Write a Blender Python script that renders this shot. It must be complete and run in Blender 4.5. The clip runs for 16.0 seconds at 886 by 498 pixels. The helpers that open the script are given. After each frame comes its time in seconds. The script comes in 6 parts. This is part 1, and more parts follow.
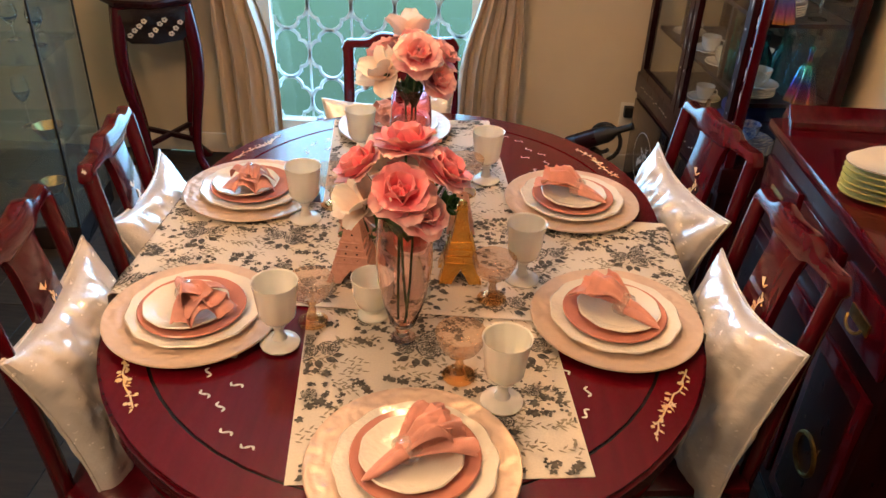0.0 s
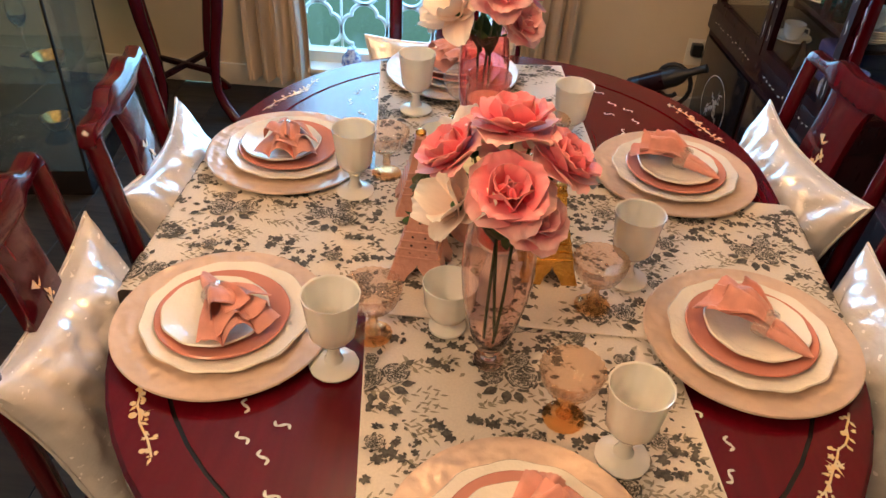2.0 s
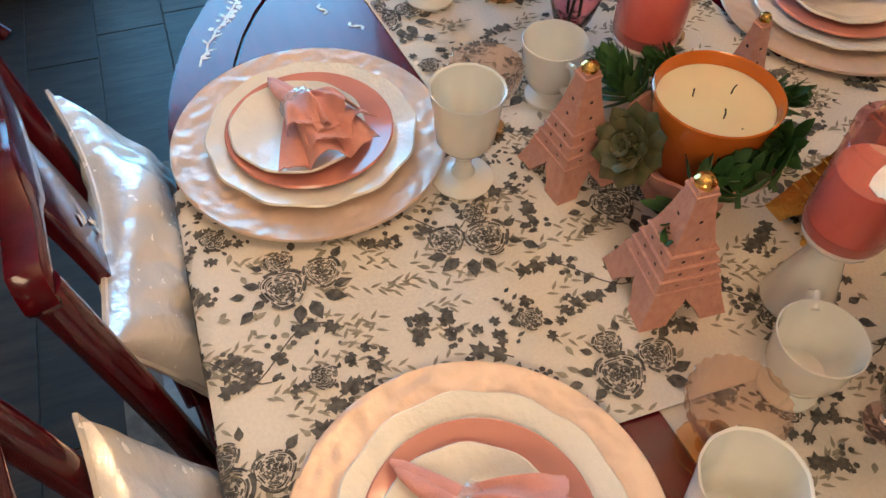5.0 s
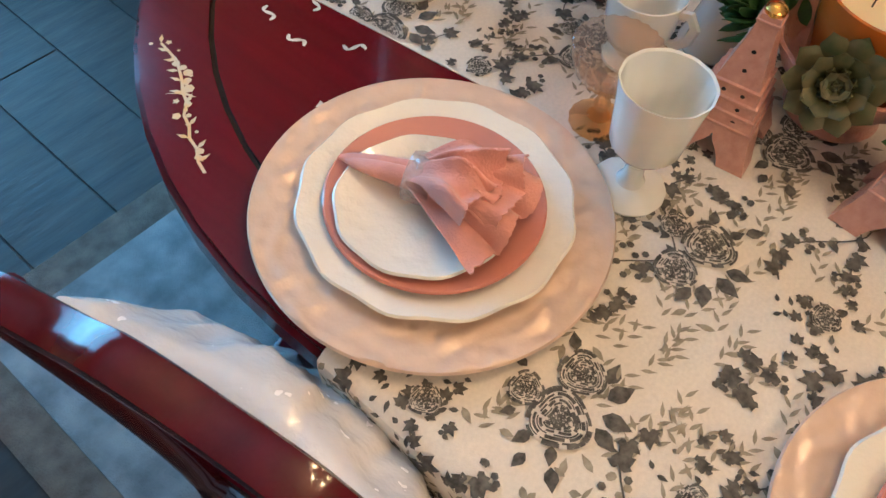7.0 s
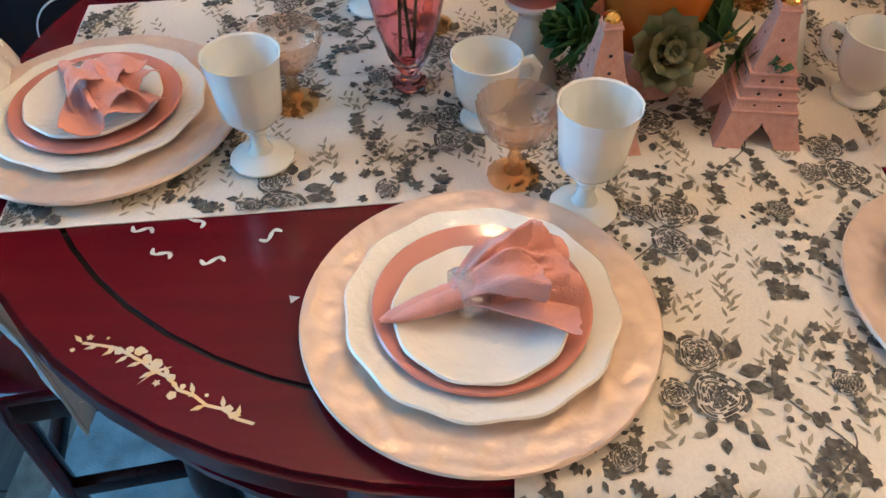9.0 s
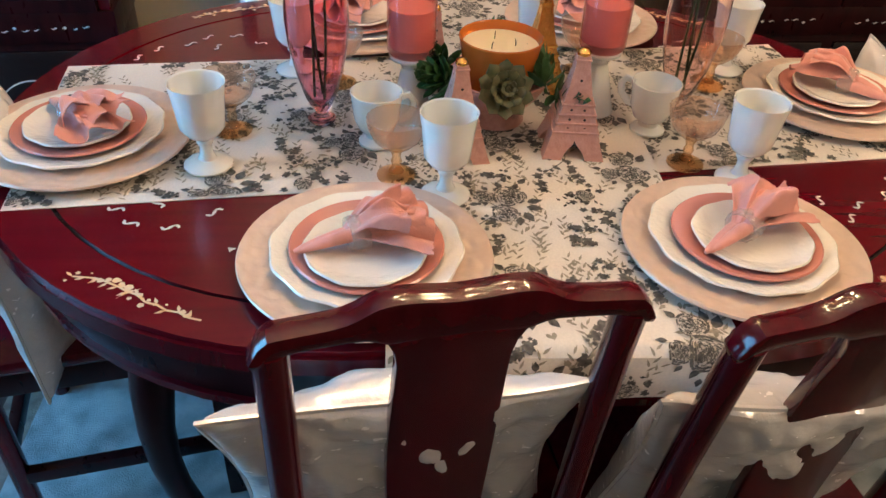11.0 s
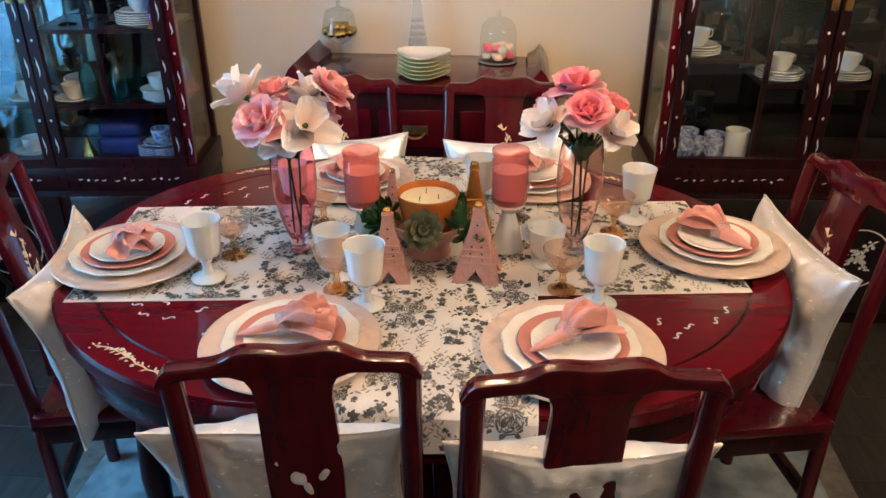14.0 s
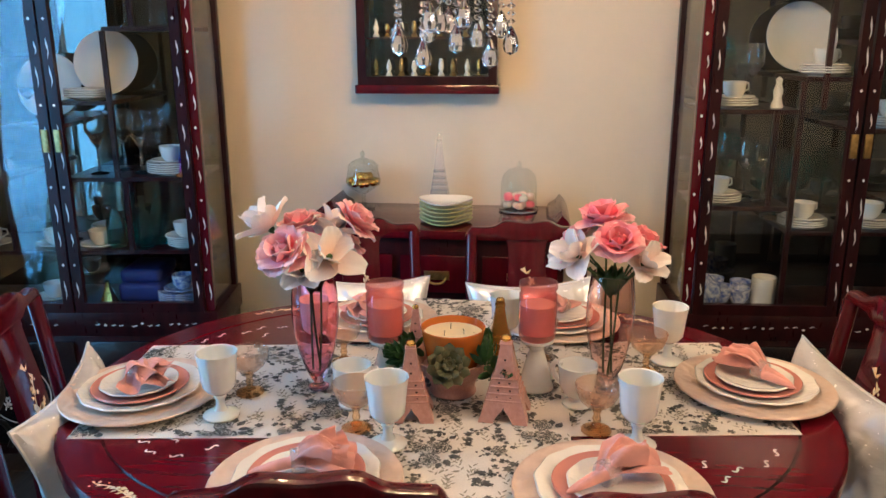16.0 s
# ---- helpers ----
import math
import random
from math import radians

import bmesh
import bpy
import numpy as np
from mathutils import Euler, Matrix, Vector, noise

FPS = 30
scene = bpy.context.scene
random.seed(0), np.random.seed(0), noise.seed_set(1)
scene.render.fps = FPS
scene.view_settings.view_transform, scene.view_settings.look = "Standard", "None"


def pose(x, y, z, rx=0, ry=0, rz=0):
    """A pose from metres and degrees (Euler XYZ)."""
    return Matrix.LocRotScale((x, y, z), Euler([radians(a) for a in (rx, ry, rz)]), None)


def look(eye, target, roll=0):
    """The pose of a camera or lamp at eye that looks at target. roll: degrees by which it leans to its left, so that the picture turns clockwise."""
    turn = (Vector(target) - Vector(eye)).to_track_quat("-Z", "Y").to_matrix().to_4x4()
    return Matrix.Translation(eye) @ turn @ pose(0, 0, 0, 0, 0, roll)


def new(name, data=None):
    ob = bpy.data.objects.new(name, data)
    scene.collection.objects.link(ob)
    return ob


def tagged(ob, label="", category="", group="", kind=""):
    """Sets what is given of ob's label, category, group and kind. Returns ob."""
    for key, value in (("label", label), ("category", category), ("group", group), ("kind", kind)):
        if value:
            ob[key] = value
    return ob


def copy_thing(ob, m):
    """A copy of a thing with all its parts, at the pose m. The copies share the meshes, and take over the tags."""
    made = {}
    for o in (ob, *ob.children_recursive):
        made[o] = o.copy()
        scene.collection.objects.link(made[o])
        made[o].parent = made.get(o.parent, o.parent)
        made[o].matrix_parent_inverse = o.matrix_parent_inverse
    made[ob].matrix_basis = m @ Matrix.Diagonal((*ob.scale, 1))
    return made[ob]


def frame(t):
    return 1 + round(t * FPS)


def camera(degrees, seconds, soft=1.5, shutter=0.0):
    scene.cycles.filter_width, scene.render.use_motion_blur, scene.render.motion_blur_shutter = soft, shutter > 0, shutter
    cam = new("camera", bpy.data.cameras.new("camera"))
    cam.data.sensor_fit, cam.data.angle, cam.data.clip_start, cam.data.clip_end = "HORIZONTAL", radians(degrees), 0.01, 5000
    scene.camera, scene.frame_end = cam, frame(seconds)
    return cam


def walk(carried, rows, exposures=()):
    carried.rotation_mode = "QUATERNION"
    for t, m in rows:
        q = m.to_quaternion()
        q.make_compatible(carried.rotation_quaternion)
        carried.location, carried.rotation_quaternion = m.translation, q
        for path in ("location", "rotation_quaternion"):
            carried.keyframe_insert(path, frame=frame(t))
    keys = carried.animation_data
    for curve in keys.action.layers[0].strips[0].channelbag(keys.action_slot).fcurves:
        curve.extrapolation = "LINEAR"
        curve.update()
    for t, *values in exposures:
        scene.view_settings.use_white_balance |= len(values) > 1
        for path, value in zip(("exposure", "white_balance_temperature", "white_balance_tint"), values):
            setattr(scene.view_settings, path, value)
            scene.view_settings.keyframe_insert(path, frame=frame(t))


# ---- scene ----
cam = camera(59.4, 16.0)
PATH = [
    (0, (0.069, -0.009, 1.66), (0.013, 1.694, 0.613), 2.3),
    (0.5, (0.121, 0.1, 1.67), (-0.005, 1.772, 0.58), 3.1),
    (1, (0.072, 0.163, 1.654), (-0.043, 1.823, 0.544), 2.8),
    (1.5, (-0.031, 0.21, 1.615), (-0.098, 1.841, 0.46), 2.5),
    (2, (-0.075, 0.309, 1.584), (-0.144, 1.9, 0.374), 3.3),
    (2.5, (-0.099, 0.448, 1.56), (-0.19, 2.006, 0.309), 4.5),
    (3, (-0.151, 0.555, 1.524), (-0.233, 2.028, 0.175), 4.2),
    (3.5, (-0.256, 0.647, 1.506), (-0.227, 2.049, 0.08), 0.9),
    (3.7, (-0.299, 0.677, 1.517), (-0.209, 2.049, 0.064), 0.7),
    (5.8, (-0.692, 1.134, 1.38), (-0.04, 2.072, -0.261), 5.1),
    (6, (-0.727, 1.165, 1.376), (-0.02, 2.042, -0.277), 6.2),
    (6.5, (-0.764, 1.282, 1.344), (0.038, 2.067, -0.311), 6.2),
    (7, (-0.788, 1.394, 1.332), (0.119, 2.069, -0.318), 5.6),
    (7.5, (-0.853, 1.483, 1.323), (0.134, 2.034, -0.327), 2.3),
    (8, (-0.916, 1.555, 1.326), (0.162, 1.935, -0.316), 1.4),
    (8.5, (-0.899, 1.62, 1.319), (0.37, 1.811, -0.215), 1.9),
    (9, (-0.9, 1.679, 1.333), (0.473, 1.711, -0.121), -0.5),
    (9.5, (-0.961, 1.742, 1.344), (0.476, 1.63, -0.043), -1.4),
    (10, (-1.03, 1.74, 1.354), (0.449, 1.532, 0.024), 0.8),
    (10.2, (-1.071, 1.725, 1.359), (0.431, 1.495, 0.058), 2.5),
    (12.3, (-1.468, 1.459, 1.477), (0.228, 1.503, 0.418), -0.6),
    (12.5, (-1.488, 1.433, 1.489), (0.221, 1.489, 0.451), -0.7),
    (13, (-1.523, 1.349, 1.528), (0.204, 1.435, 0.523), 0.1),
    (13.5, (-1.564, 1.293, 1.551), (0.183, 1.412, 0.584), 0.5),
    (14, (-1.603, 1.27, 1.57), (0.167, 1.438, 0.654), -0.1),
    (14.5, (-1.617, 1.261, 1.575), (0.186, 1.473, 0.736), -0.6),
    (15, (-1.603, 1.263, 1.581), (0.236, 1.495, 0.831), -0.7),
    (15.5, (-1.59, 1.279, 1.555), (0.287, 1.515, 0.906), -0.7),
    (16, (-1.58, 1.294, 1.49), (0.338, 1.515, 0.969), -0.2),
]
EXPOSURE = [(0, 0.36, 8000, 15), (2, 0.26, 7600, 13), (3.7, 0.0, 7100, 10), (5.8, 0.12, 6250, 3), (10.2, 0.22, 6250, 3), (12.3, 0.5, 6050, 4), (16, 0.34, 6050, 4)]
walk(cam, [(t, look(eye, target, roll)) for t, eye, target, roll in PATH], EXPOSURE)

# ---- world, lights ----
world = bpy.data.worlds.new("world")
scene.world = world
world.use_nodes = True
wn = world.node_tree
sky = wn.nodes.new("ShaderNodeTexSky")
sky.sky_type, sky.sun_disc = "NISHITA", False
sky.sun_elevation, sky.sun_rotation = radians(38), radians(200)
wn.links.new(sky.outputs[0], wn.nodes["Background"].inputs[0])
wn.nodes["Background"].inputs[1].default_value = 0.08


def lamp(name, kind, m, energy, colour, size=0.1, size_y=0.0):
    data = bpy.data.lights.new(name, kind)
    data.energy, data.color = energy, colour
    if kind == "AREA":
        data.shape, data.size, data.size_y = "RECTANGLE", size, size_y or size
    else:
        data.shadow_soft_size = size
    ob = new(name, data)
    ob.matrix_world = m
    return ob


WALL_E, WALL_W, WALL_S, WALL_N, CEIL = 1.33, -2.6, -2.2, 3.5, 2.45
WIN = (-0.93, 0.09, 0.13, 2.05)
CH = (-0.06, 1.43)
WARM = (1.0, 0.63, 0.34)
for i in range(5):
    a = radians(72 * i + 20)
    lamp("chandelier_bulb_light", "POINT", pose(CH[0] + 0.22 * math.cos(a), CH[1] + 0.22 * math.sin(a), 1.83), 10.5, WARM, 0.03)
# daylight that the window's sky sends in, and an unseen fill lamp added for the lit room behind the walk
lamp("window_daylight", "AREA", look(((WIN[0] + WIN[1]) / 2, WALL_N - 0.03, 1.12), (-0.4, 0.5, 0.5)), 43.0, (0.17, 0.5, 1.0), 0.95, 1.8)
lamp("ceiling_downlight", "AREA", look((-1.1, -0.3, CEIL - 0.03), (-1.0, -0.1, 0)), 30.0, (1.0, 0.72, 0.48), 0.9, 0.9)

# ---- materials ----
def nodes_of(name):
    m = bpy.data.materials.new(name)
    m.use_nodes = True
    t = m.node_tree
    return m, t, t.nodes["Principled BSDF"]


def mat(name, colour, rough=0.5, metal=0.0, spec=0.5, vary=0.15, scale=12.0, bump=0.0, bump_scale=60.0, coat=0.0, colour2=None,
        trans=0.0, ior=1.45, sheen=0.0, sss=0.0, stretch=(1, 1, 1), emit=0.0, aniso=0.0, detail=5.0):
    m, t, b = nodes_of(name)
    co = t.nodes.new("ShaderNodeTexCoord")
    mp = t.nodes.new("ShaderNodeMapping")
    mp.inputs["Scale"].default_value = stretch
    t.links.new(co.outputs["Object"], mp.inputs[0])
    n = t.nodes.new("ShaderNodeTexNoise")
    n.inputs["Scale"].default_value, n.inputs["Detail"].default_value = scale, detail
    t.links.new(mp.outputs[0], n.inputs[0])
    r = t.nodes.new("ShaderNodeValToRGB")
    c2 = colour2 or tuple(c * (1 - vary) for c in colour)
    c1 = colour if colour2 else tuple(min(1, c * (1 + vary)) for c in colour)
    r.color_ramp.elements[0].position, r.color_ramp.elements[1].position = 0.32, 0.68
    r.color_ramp.elements[0].color, r.color_ramp.elements[1].color = (*c2, 1), (*c1, 1)
    t.links.new(n.outputs[0], r.inputs[0])
    t.links.new(r.outputs[0], b.inputs["Base Color"])
    b.inputs["Roughness"].default_value = rough
    if rough > 0.04:
        mr = t.nodes.new("ShaderNodeMapRange")
        mr.inputs[3].default_value, mr.inputs[4].default_value = rough * 0.75, min(1, rough * 1.25)
        n2 = t.nodes.new("ShaderNodeTexNoise")
        n2.inputs["Scale"].default_value = scale * 2.7
        t.links.new(mp.outputs[0], n2.inputs[0])
        t.links.new(n2.outputs[0], mr.inputs[0])
        t.links.new(mr.outputs[0], b.inputs["Roughness"])
    b.inputs["Metallic"].default_value, b.inputs["Specular IOR Level"].default_value = metal, spec
    b.inputs["Coat Weight"].default_value, b.inputs["Coat Roughness"].default_value = coat, 0.05
    b.inputs["Transmission Weight"].default_value, b.inputs["IOR"].default_value = trans, ior
    b.inputs["Sheen Weight"].default_value = sheen
    b.inputs["Anisotropic"].default_value = aniso
    if sss:
        b.inputs["Subsurface Weight"].default_value = sss
        b.inputs["Subsurface Radius"].default_value = (0.02, 0.012, 0.008)
        b.inputs["Subsurface Scale"].default_value = 0.5
    if emit:
        b.inputs["Emission Color"].default_value, b.inputs["Emission Strength"].default_value = (*colour, 1), emit
    if bump:
        nb = t.nodes.new("ShaderNodeTexNoise")
        nb.inputs["Scale"].default_value, nb.inputs["Detail"].default_value = bump_scale, 4
        t.links.new(mp.outputs[0], nb.inputs[0])
        bu = t.nodes.new("ShaderNodeBump")
        bu.inputs["Strength"].default_value, bu.inputs["Distance"].default_value = bump, 0.004
        t.links.new(nb.outputs[0], bu.inputs["Height"])
        t.links.new(bu.outputs[0], b.inputs["Normal"])
    return m


def glass(name, colour, rough=0.0, ior=1.45):
    m = mat(name, colour, rough, trans=1.0, ior=ior, vary=0.03)
    return m


def thin_glass(name, colour, amount, rough=0.02, milky=0.0):
    """A pane: mostly clear, with a surface that mirrors a little."""
    m = bpy.data.materials.new(name)
    m.use_nodes = True
    t = m.node_tree
    t.nodes.clear()
    out = t.nodes.new("ShaderNodeOutputMaterial")
    mix = t.nodes.new("ShaderNodeMixShader")
    tr = t.nodes.new("ShaderNodeBsdfTransparent")
    gl = t.nodes.new("ShaderNodeBsdfGlossy")
    tr.inputs[0].default_value = (*colour, 1)
    gl.inputs["Roughness"].default_value = rough
    lw = t.nodes.new("ShaderNodeLayerWeight")
    pw = t.nodes.new("ShaderNodeMath")
    pw.operation, pw.inputs[1].default_value = "POWER", 3.0
    ma = t.nodes.new("ShaderNodeMath")
    ma.operation, ma.inputs[1].default_value, ma.inputs[2].default_value = "MULTIPLY_ADD", amount, 0.04
    t.links.new(lw.outputs["Facing"], pw.inputs[0])
    t.links.new(pw.outputs[0], ma.inputs[0])
    t.links.new(ma.outputs[0], mix.inputs[0])
    body = tr.outputs[0]
    if milky:
        df, tl, m2, m3 = t.nodes.new("ShaderNodeBsdfDiffuse"), t.nodes.new("ShaderNodeBsdfTranslucent"), t.nodes.new("ShaderNodeMixShader"), t.nodes.new("ShaderNodeMixShader")
        df.inputs[0].default_value = tl.inputs[0].default_value = (*colour, 1)
        m2.inputs[0].default_value, m3.inputs[0].default_value = 0.6, milky
        t.links.new(df.outputs[0], m2.inputs[1])
        t.links.new(tl.outputs[0], m2.inputs[2])
        t.links.new(tr.outputs[0], m3.inputs[1])
        t.links.new(m2.outputs[0], m3.inputs[2])
        body = m3.outputs[0]
    t.links.new(body, mix.inputs[1])
    t.links.new(gl.outputs[0], mix.inputs[2])
    t.links.new(mix.outputs[0], out.inputs[0])
    return m


def sparkle_glass(name, tint, bent, share):
    """Pressed glass: part of the light goes straight on, part is bent by the ribs."""
    m = bpy.data.materials.new(name)
    m.use_nodes = True
    t = m.node_tree
    t.nodes.clear()
    out, mix = t.nodes.new("ShaderNodeOutputMaterial"), t.nodes.new("ShaderNodeMixShader")
    tr, gl = t.nodes.new("ShaderNodeBsdfTransparent"), t.nodes.new("ShaderNodeBsdfGlass")
    tr.inputs[0].default_value, gl.inputs["Color"].default_value = (*tint, 1), (*bent, 1)
    gl.inputs["IOR"].default_value, gl.inputs["Roughness"].default_value, mix.inputs[0].default_value = 1.35, 0.03, share
    t.links.new(tr.outputs[0], mix.inputs[1])
    t.links.new(gl.outputs[0], mix.inputs[2])
    t.links.new(mix.outputs[0], out.inputs[0])
    return m


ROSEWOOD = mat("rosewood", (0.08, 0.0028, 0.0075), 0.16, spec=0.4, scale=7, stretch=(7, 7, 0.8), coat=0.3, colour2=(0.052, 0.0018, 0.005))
TABLETOP = mat("table_lacquer", (0.115, 0.0026, 0.009), 0.2, scale=6, stretch=(9, 0.9, 1), coat=0.2, colour2=(0.092, 0.0021, 0.0072))
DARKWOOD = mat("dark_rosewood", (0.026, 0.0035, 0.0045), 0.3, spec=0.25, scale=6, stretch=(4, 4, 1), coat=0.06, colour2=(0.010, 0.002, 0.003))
BLACKLAC = mat("black_lacquer", (0.012, 0.008, 0.008), 0.2, coat=0.3)
PEARL = mat("mother_of_pearl", (0.8, 0.52, 0.24), 0.22, scale=70, colour2=(0.68, 0.6, 0.46), spec=0.8)
PEARLW = mat("pale_pearl", (0.68, 0.66, 0.62), 0.25, scale=90, vary=0.2, spec=0.8)
SATIN = mat("white_satin", (0.88, 0.85, 0.83), 0.25, metal=0.35, spec=0.7, scale=22, vary=0.05, bump=0.6, bump_scale=44, sheen=0.1, stretch=(1, 1, 1.6), detail=3)
CLOTH = mat("cream_cotton", (0.74, 0.68, 0.6), 0.85, scale=260, vary=0.05, bump=0.15, bump_scale=900, sheen=0.1)
PRINT = mat("charcoal_print", (0.045, 0.042, 0.038), 0.85, scale=120, colour2=(0.16, 0.15, 0.13))
PRINT2 = mat("faded_print", (0.24, 0.21, 0.155), 0.85, scale=120, colour2=(0.4, 0.36, 0.28))
MILK = mat("milk_glass", (0.83, 0.82, 0.77), 0.16, scale=30, vary=0.03, sss=0.15, coat=0.3)
PORC = mat("white_porcelain", (0.84, 0.81, 0.74), 0.13, scale=20, vary=0.02, coat=0.4, bump=0.05, bump_scale=120)
EMBOSS = mat("embossed_porcelain", (0.84, 0.81, 0.74), 0.12, scale=20, vary=0.02, coat=0.4, bump=0.42, bump_scale=95)
PINKP = mat("pink_stoneware", (0.6, 0.245, 0.195), 0.14, scale=20, vary=0.05, coat=0.3)
CHARGER = mat("hammered_pearl", (0.74, 0.57, 0.46), 0.34, metal=0.2, scale=45, colour2=(0.68, 0.51, 0.41), bump=0.25, bump_scale=90, coat=0.12)
NAPKIN = mat("coral_linen", (0.70, 0.32, 0.27), 0.9, scale=35, vary=0.12, bump=0.35, bump_scale=500, sheen=0.25)
CRYSTAL = glass("clear_crystal", (0.97, 0.97, 0.97), 0.0, 1.52)
PINKGLASS = glass("rose_glass", (0.98, 0.55, 0.6), 0.0, 1.4)
PALEGLASS = glass("pale_rose_glass", (0.99, 0.82, 0.8), 0.0, 1.4)
PEACH = thin_glass("peach_glass", (1.0, 0.88, 0.78), 0.9, 0.05, 0.1)
PEACHSOLID = sparkle_glass("peach_glass_solid", (1.0, 0.87, 0.72), (1.0, 0.8, 0.58), 0.45)
CUTGLASS = thin_glass("cut_glass", (0.99, 0.98, 0.97), 1.0, 0.05, 0.2)
CLEAR = thin_glass("clear_pane", (0.95, 0.97, 0.96), 0.45)
GREENPANE = thin_glass("greenish_pane", (0.90, 0.96, 0.91), 0.5, 0.02, 0.05)
CANDLEGLASS = thin_glass("coral_candle_glass", (0.98, 0.68, 0.66), 0.7, 0.04, 0.16)
CANDLEWAX = mat("coral_wax", (0.93, 0.60, 0.52), 0.45, vary=0.06, sss=0.3)
AMBER = mat("amber_glass", (0.66, 0.2, 0.035), 0.1, scale=10, colour2=(0.5, 0.12, 0.015), coat=0.5, sss=0.15)
CREAMWAX = mat("cream_wax", (0.86, 0.74, 0.5), 0.45, vary=0.04, sss=0.3)
WICK = mat("wick", (0.03, 0.025, 0.02), 0.9)
LEAF = mat("succulent_green", (0.05, 0.13, 0.035), 0.45, scale=40, colour2=(0.025, 0.075, 0.02))
SUCC = mat("dusky_succulent", (0.15, 0.12, 0.055), 0.5, scale=60, colour2=(0.06, 0.085, 0.035))
STEM = mat("stem_green", (0.05, 0.1, 0.03), 0.6)
PINKCER = mat("pink_glazed_ceramic", (0.64, 0.34, 0.27), 0.3, scale=120, colour2=(0.56, 0.27, 0.215), bump=0.3, bump_scale=260, coat=0.15)
GOLD = mat("polished_gold", (0.78, 0.46, 0.13), 0.18, 1.0, scale=40, vary=0.15, bump=0.2, bump_scale=200)
BRASS = mat("aged_brass", (0.42, 0.27, 0.1), 0.35, 1.0, scale=60, vary=0.3)
def petal_mat(name, heart, rim, length):
    """Silk petal: deep at its base, paler towards the rim, faintly veined."""
    m = mat(name, rim, 0.55, scale=60, vary=0.05, sheen=0.25, sss=0.15, bump=0.15, bump_scale=220, stretch=(3, 0.6, 1))
    t = m.node_tree
    b = t.nodes["Principled BSDF"]
    co, sp, mr, mx = t.nodes.new("ShaderNodeTexCoord"), t.nodes.new("ShaderNodeSeparateXYZ"), t.nodes.new("ShaderNodeMapRange"), t.nodes.new("ShaderNodeMix")
    t.links.new(co.outputs["Object"], sp.inputs[0])
    t.links.new(sp.outputs["Y"], mr.inputs[0])
    mr.inputs[1].default_value, mr.inputs[2].default_value = length * 0.15, length
    mx.data_type = "RGBA"
    old = b.inputs["Base Color"].links[0].from_socket
    t.links.new(mr.outputs[0], mx.inputs[0])
    mx.inputs[6].default_value = (*heart, 1)
    t.links.new(old, mx.inputs[7])
    t.links.new(mx.outputs[2], b.inputs["Base Color"])
    return m


PETAL = petal_mat("coral_petal", (0.93, 0.09, 0.17), (0.97, 0.33, 0.37), 0.042)
PETALP = petal_mat("pink_petal", (0.94, 0.20, 0.27), (0.97, 0.55, 0.54), 0.046)
PETALW = petal_mat("white_petal", (0.93, 0.68, 0.58), (0.95, 0.88, 0.82), 0.06)
WALL = mat("cream_wall_paint", (0.68, 0.58, 0.44), 0.8, scale=3, vary=0.03, bump=0.08, bump_scale=140)
CEILM = mat("ceiling_paint", (0.75, 0.7, 0.62), 0.9, vary=0.03)
TRIM = mat("white_trim", (0.75, 0.71, 0.63), 0.45, vary=0.04)
CURTAIN = mat("taupe_curtain", (0.58, 0.47, 0.36), 0.75, scale=8, vary=0.12, bump=0.1, bump_scale=400, sheen=0.3, stretch=(1, 1, 0.2))
PLANK = mat("grey_brown_plank", (0.034, 0.026, 0.0195), 0.6, scale=5, colour2=(0.013, 0.0105, 0.0085), stretch=(1, 7, 1), bump=0.2, bump_scale=30)
pt = PLANK.node_tree
oi, hm, vm = pt.nodes.new("ShaderNodeObjectInfo"), pt.nodes.new("ShaderNodeHueSaturation"), pt.nodes.new("ShaderNodeMapRange")
vm.inputs[3].default_value, vm.inputs[4].default_value = 0.65, 1.3
pt.links.new(oi.outputs["Random"], vm.inputs[0])
pt.links.new(vm.outputs[0], hm.inputs["Value"])
_pb = pt.nodes["Principled BSDF"]
pt.links.new(_pb.inputs["Base Color"].links[0].from_socket, hm.inputs["Color"])
pt.links.new(hm.outputs[0], _pb.inputs["Base Color"])
_mp = [n for n in pt.nodes if n.bl_idname == "ShaderNodeMapping"][0]
_cb = pt.nodes.new("ShaderNodeCombineXYZ")
_m9 = pt.nodes.new("ShaderNodeMath")
_m9.operation, _m9.inputs[1].default_value = "MULTIPLY", 37.0
pt.links.new(oi.outputs["Random"], _m9.inputs[0])
pt.links.new(_m9.outputs[0], _cb.inputs[0])
pt.links.new(_m9.outputs[0], _cb.inputs[1])
pt.links.new(_cb.outputs[0], _mp.inputs["Location"])
GROUT = mat("dark_grout", (0.07, 0.06, 0.055), 0.9)
RUG = mat("faded_rug", (0.27, 0.30, 0.31), 0.95, scale=14, colour2=(0.12, 0.14, 0.15), bump=0.6, bump_scale=300, detail=8)
RUGB = mat("rug_border", (0.13, 0.11, 0.09), 0.95, scale=30, vary=0.3, bump=0.6, bump_scale=300)
LATTICE = mat("white_iron", (0.75, 0.78, 0.8), 0.5, vary=0.05)
TEAL = glass("teal_glass", (0.12, 0.62, 0.62), 0.02, 1.45)
BLUEW = mat("blue_and_white", (0.75, 0.76, 0.78), 0.15, scale=70, colour2=(0.08, 0.14, 0.42), coat=0.3)
DKBLUE = mat("cobalt_cloth", (0.012, 0.02, 0.12), 0.6, vary=0.3)
LIME = mat("lime_rim_stoneware", (0.62, 0.66, 0.3), 0.2, vary=0.06, coat=0.3)
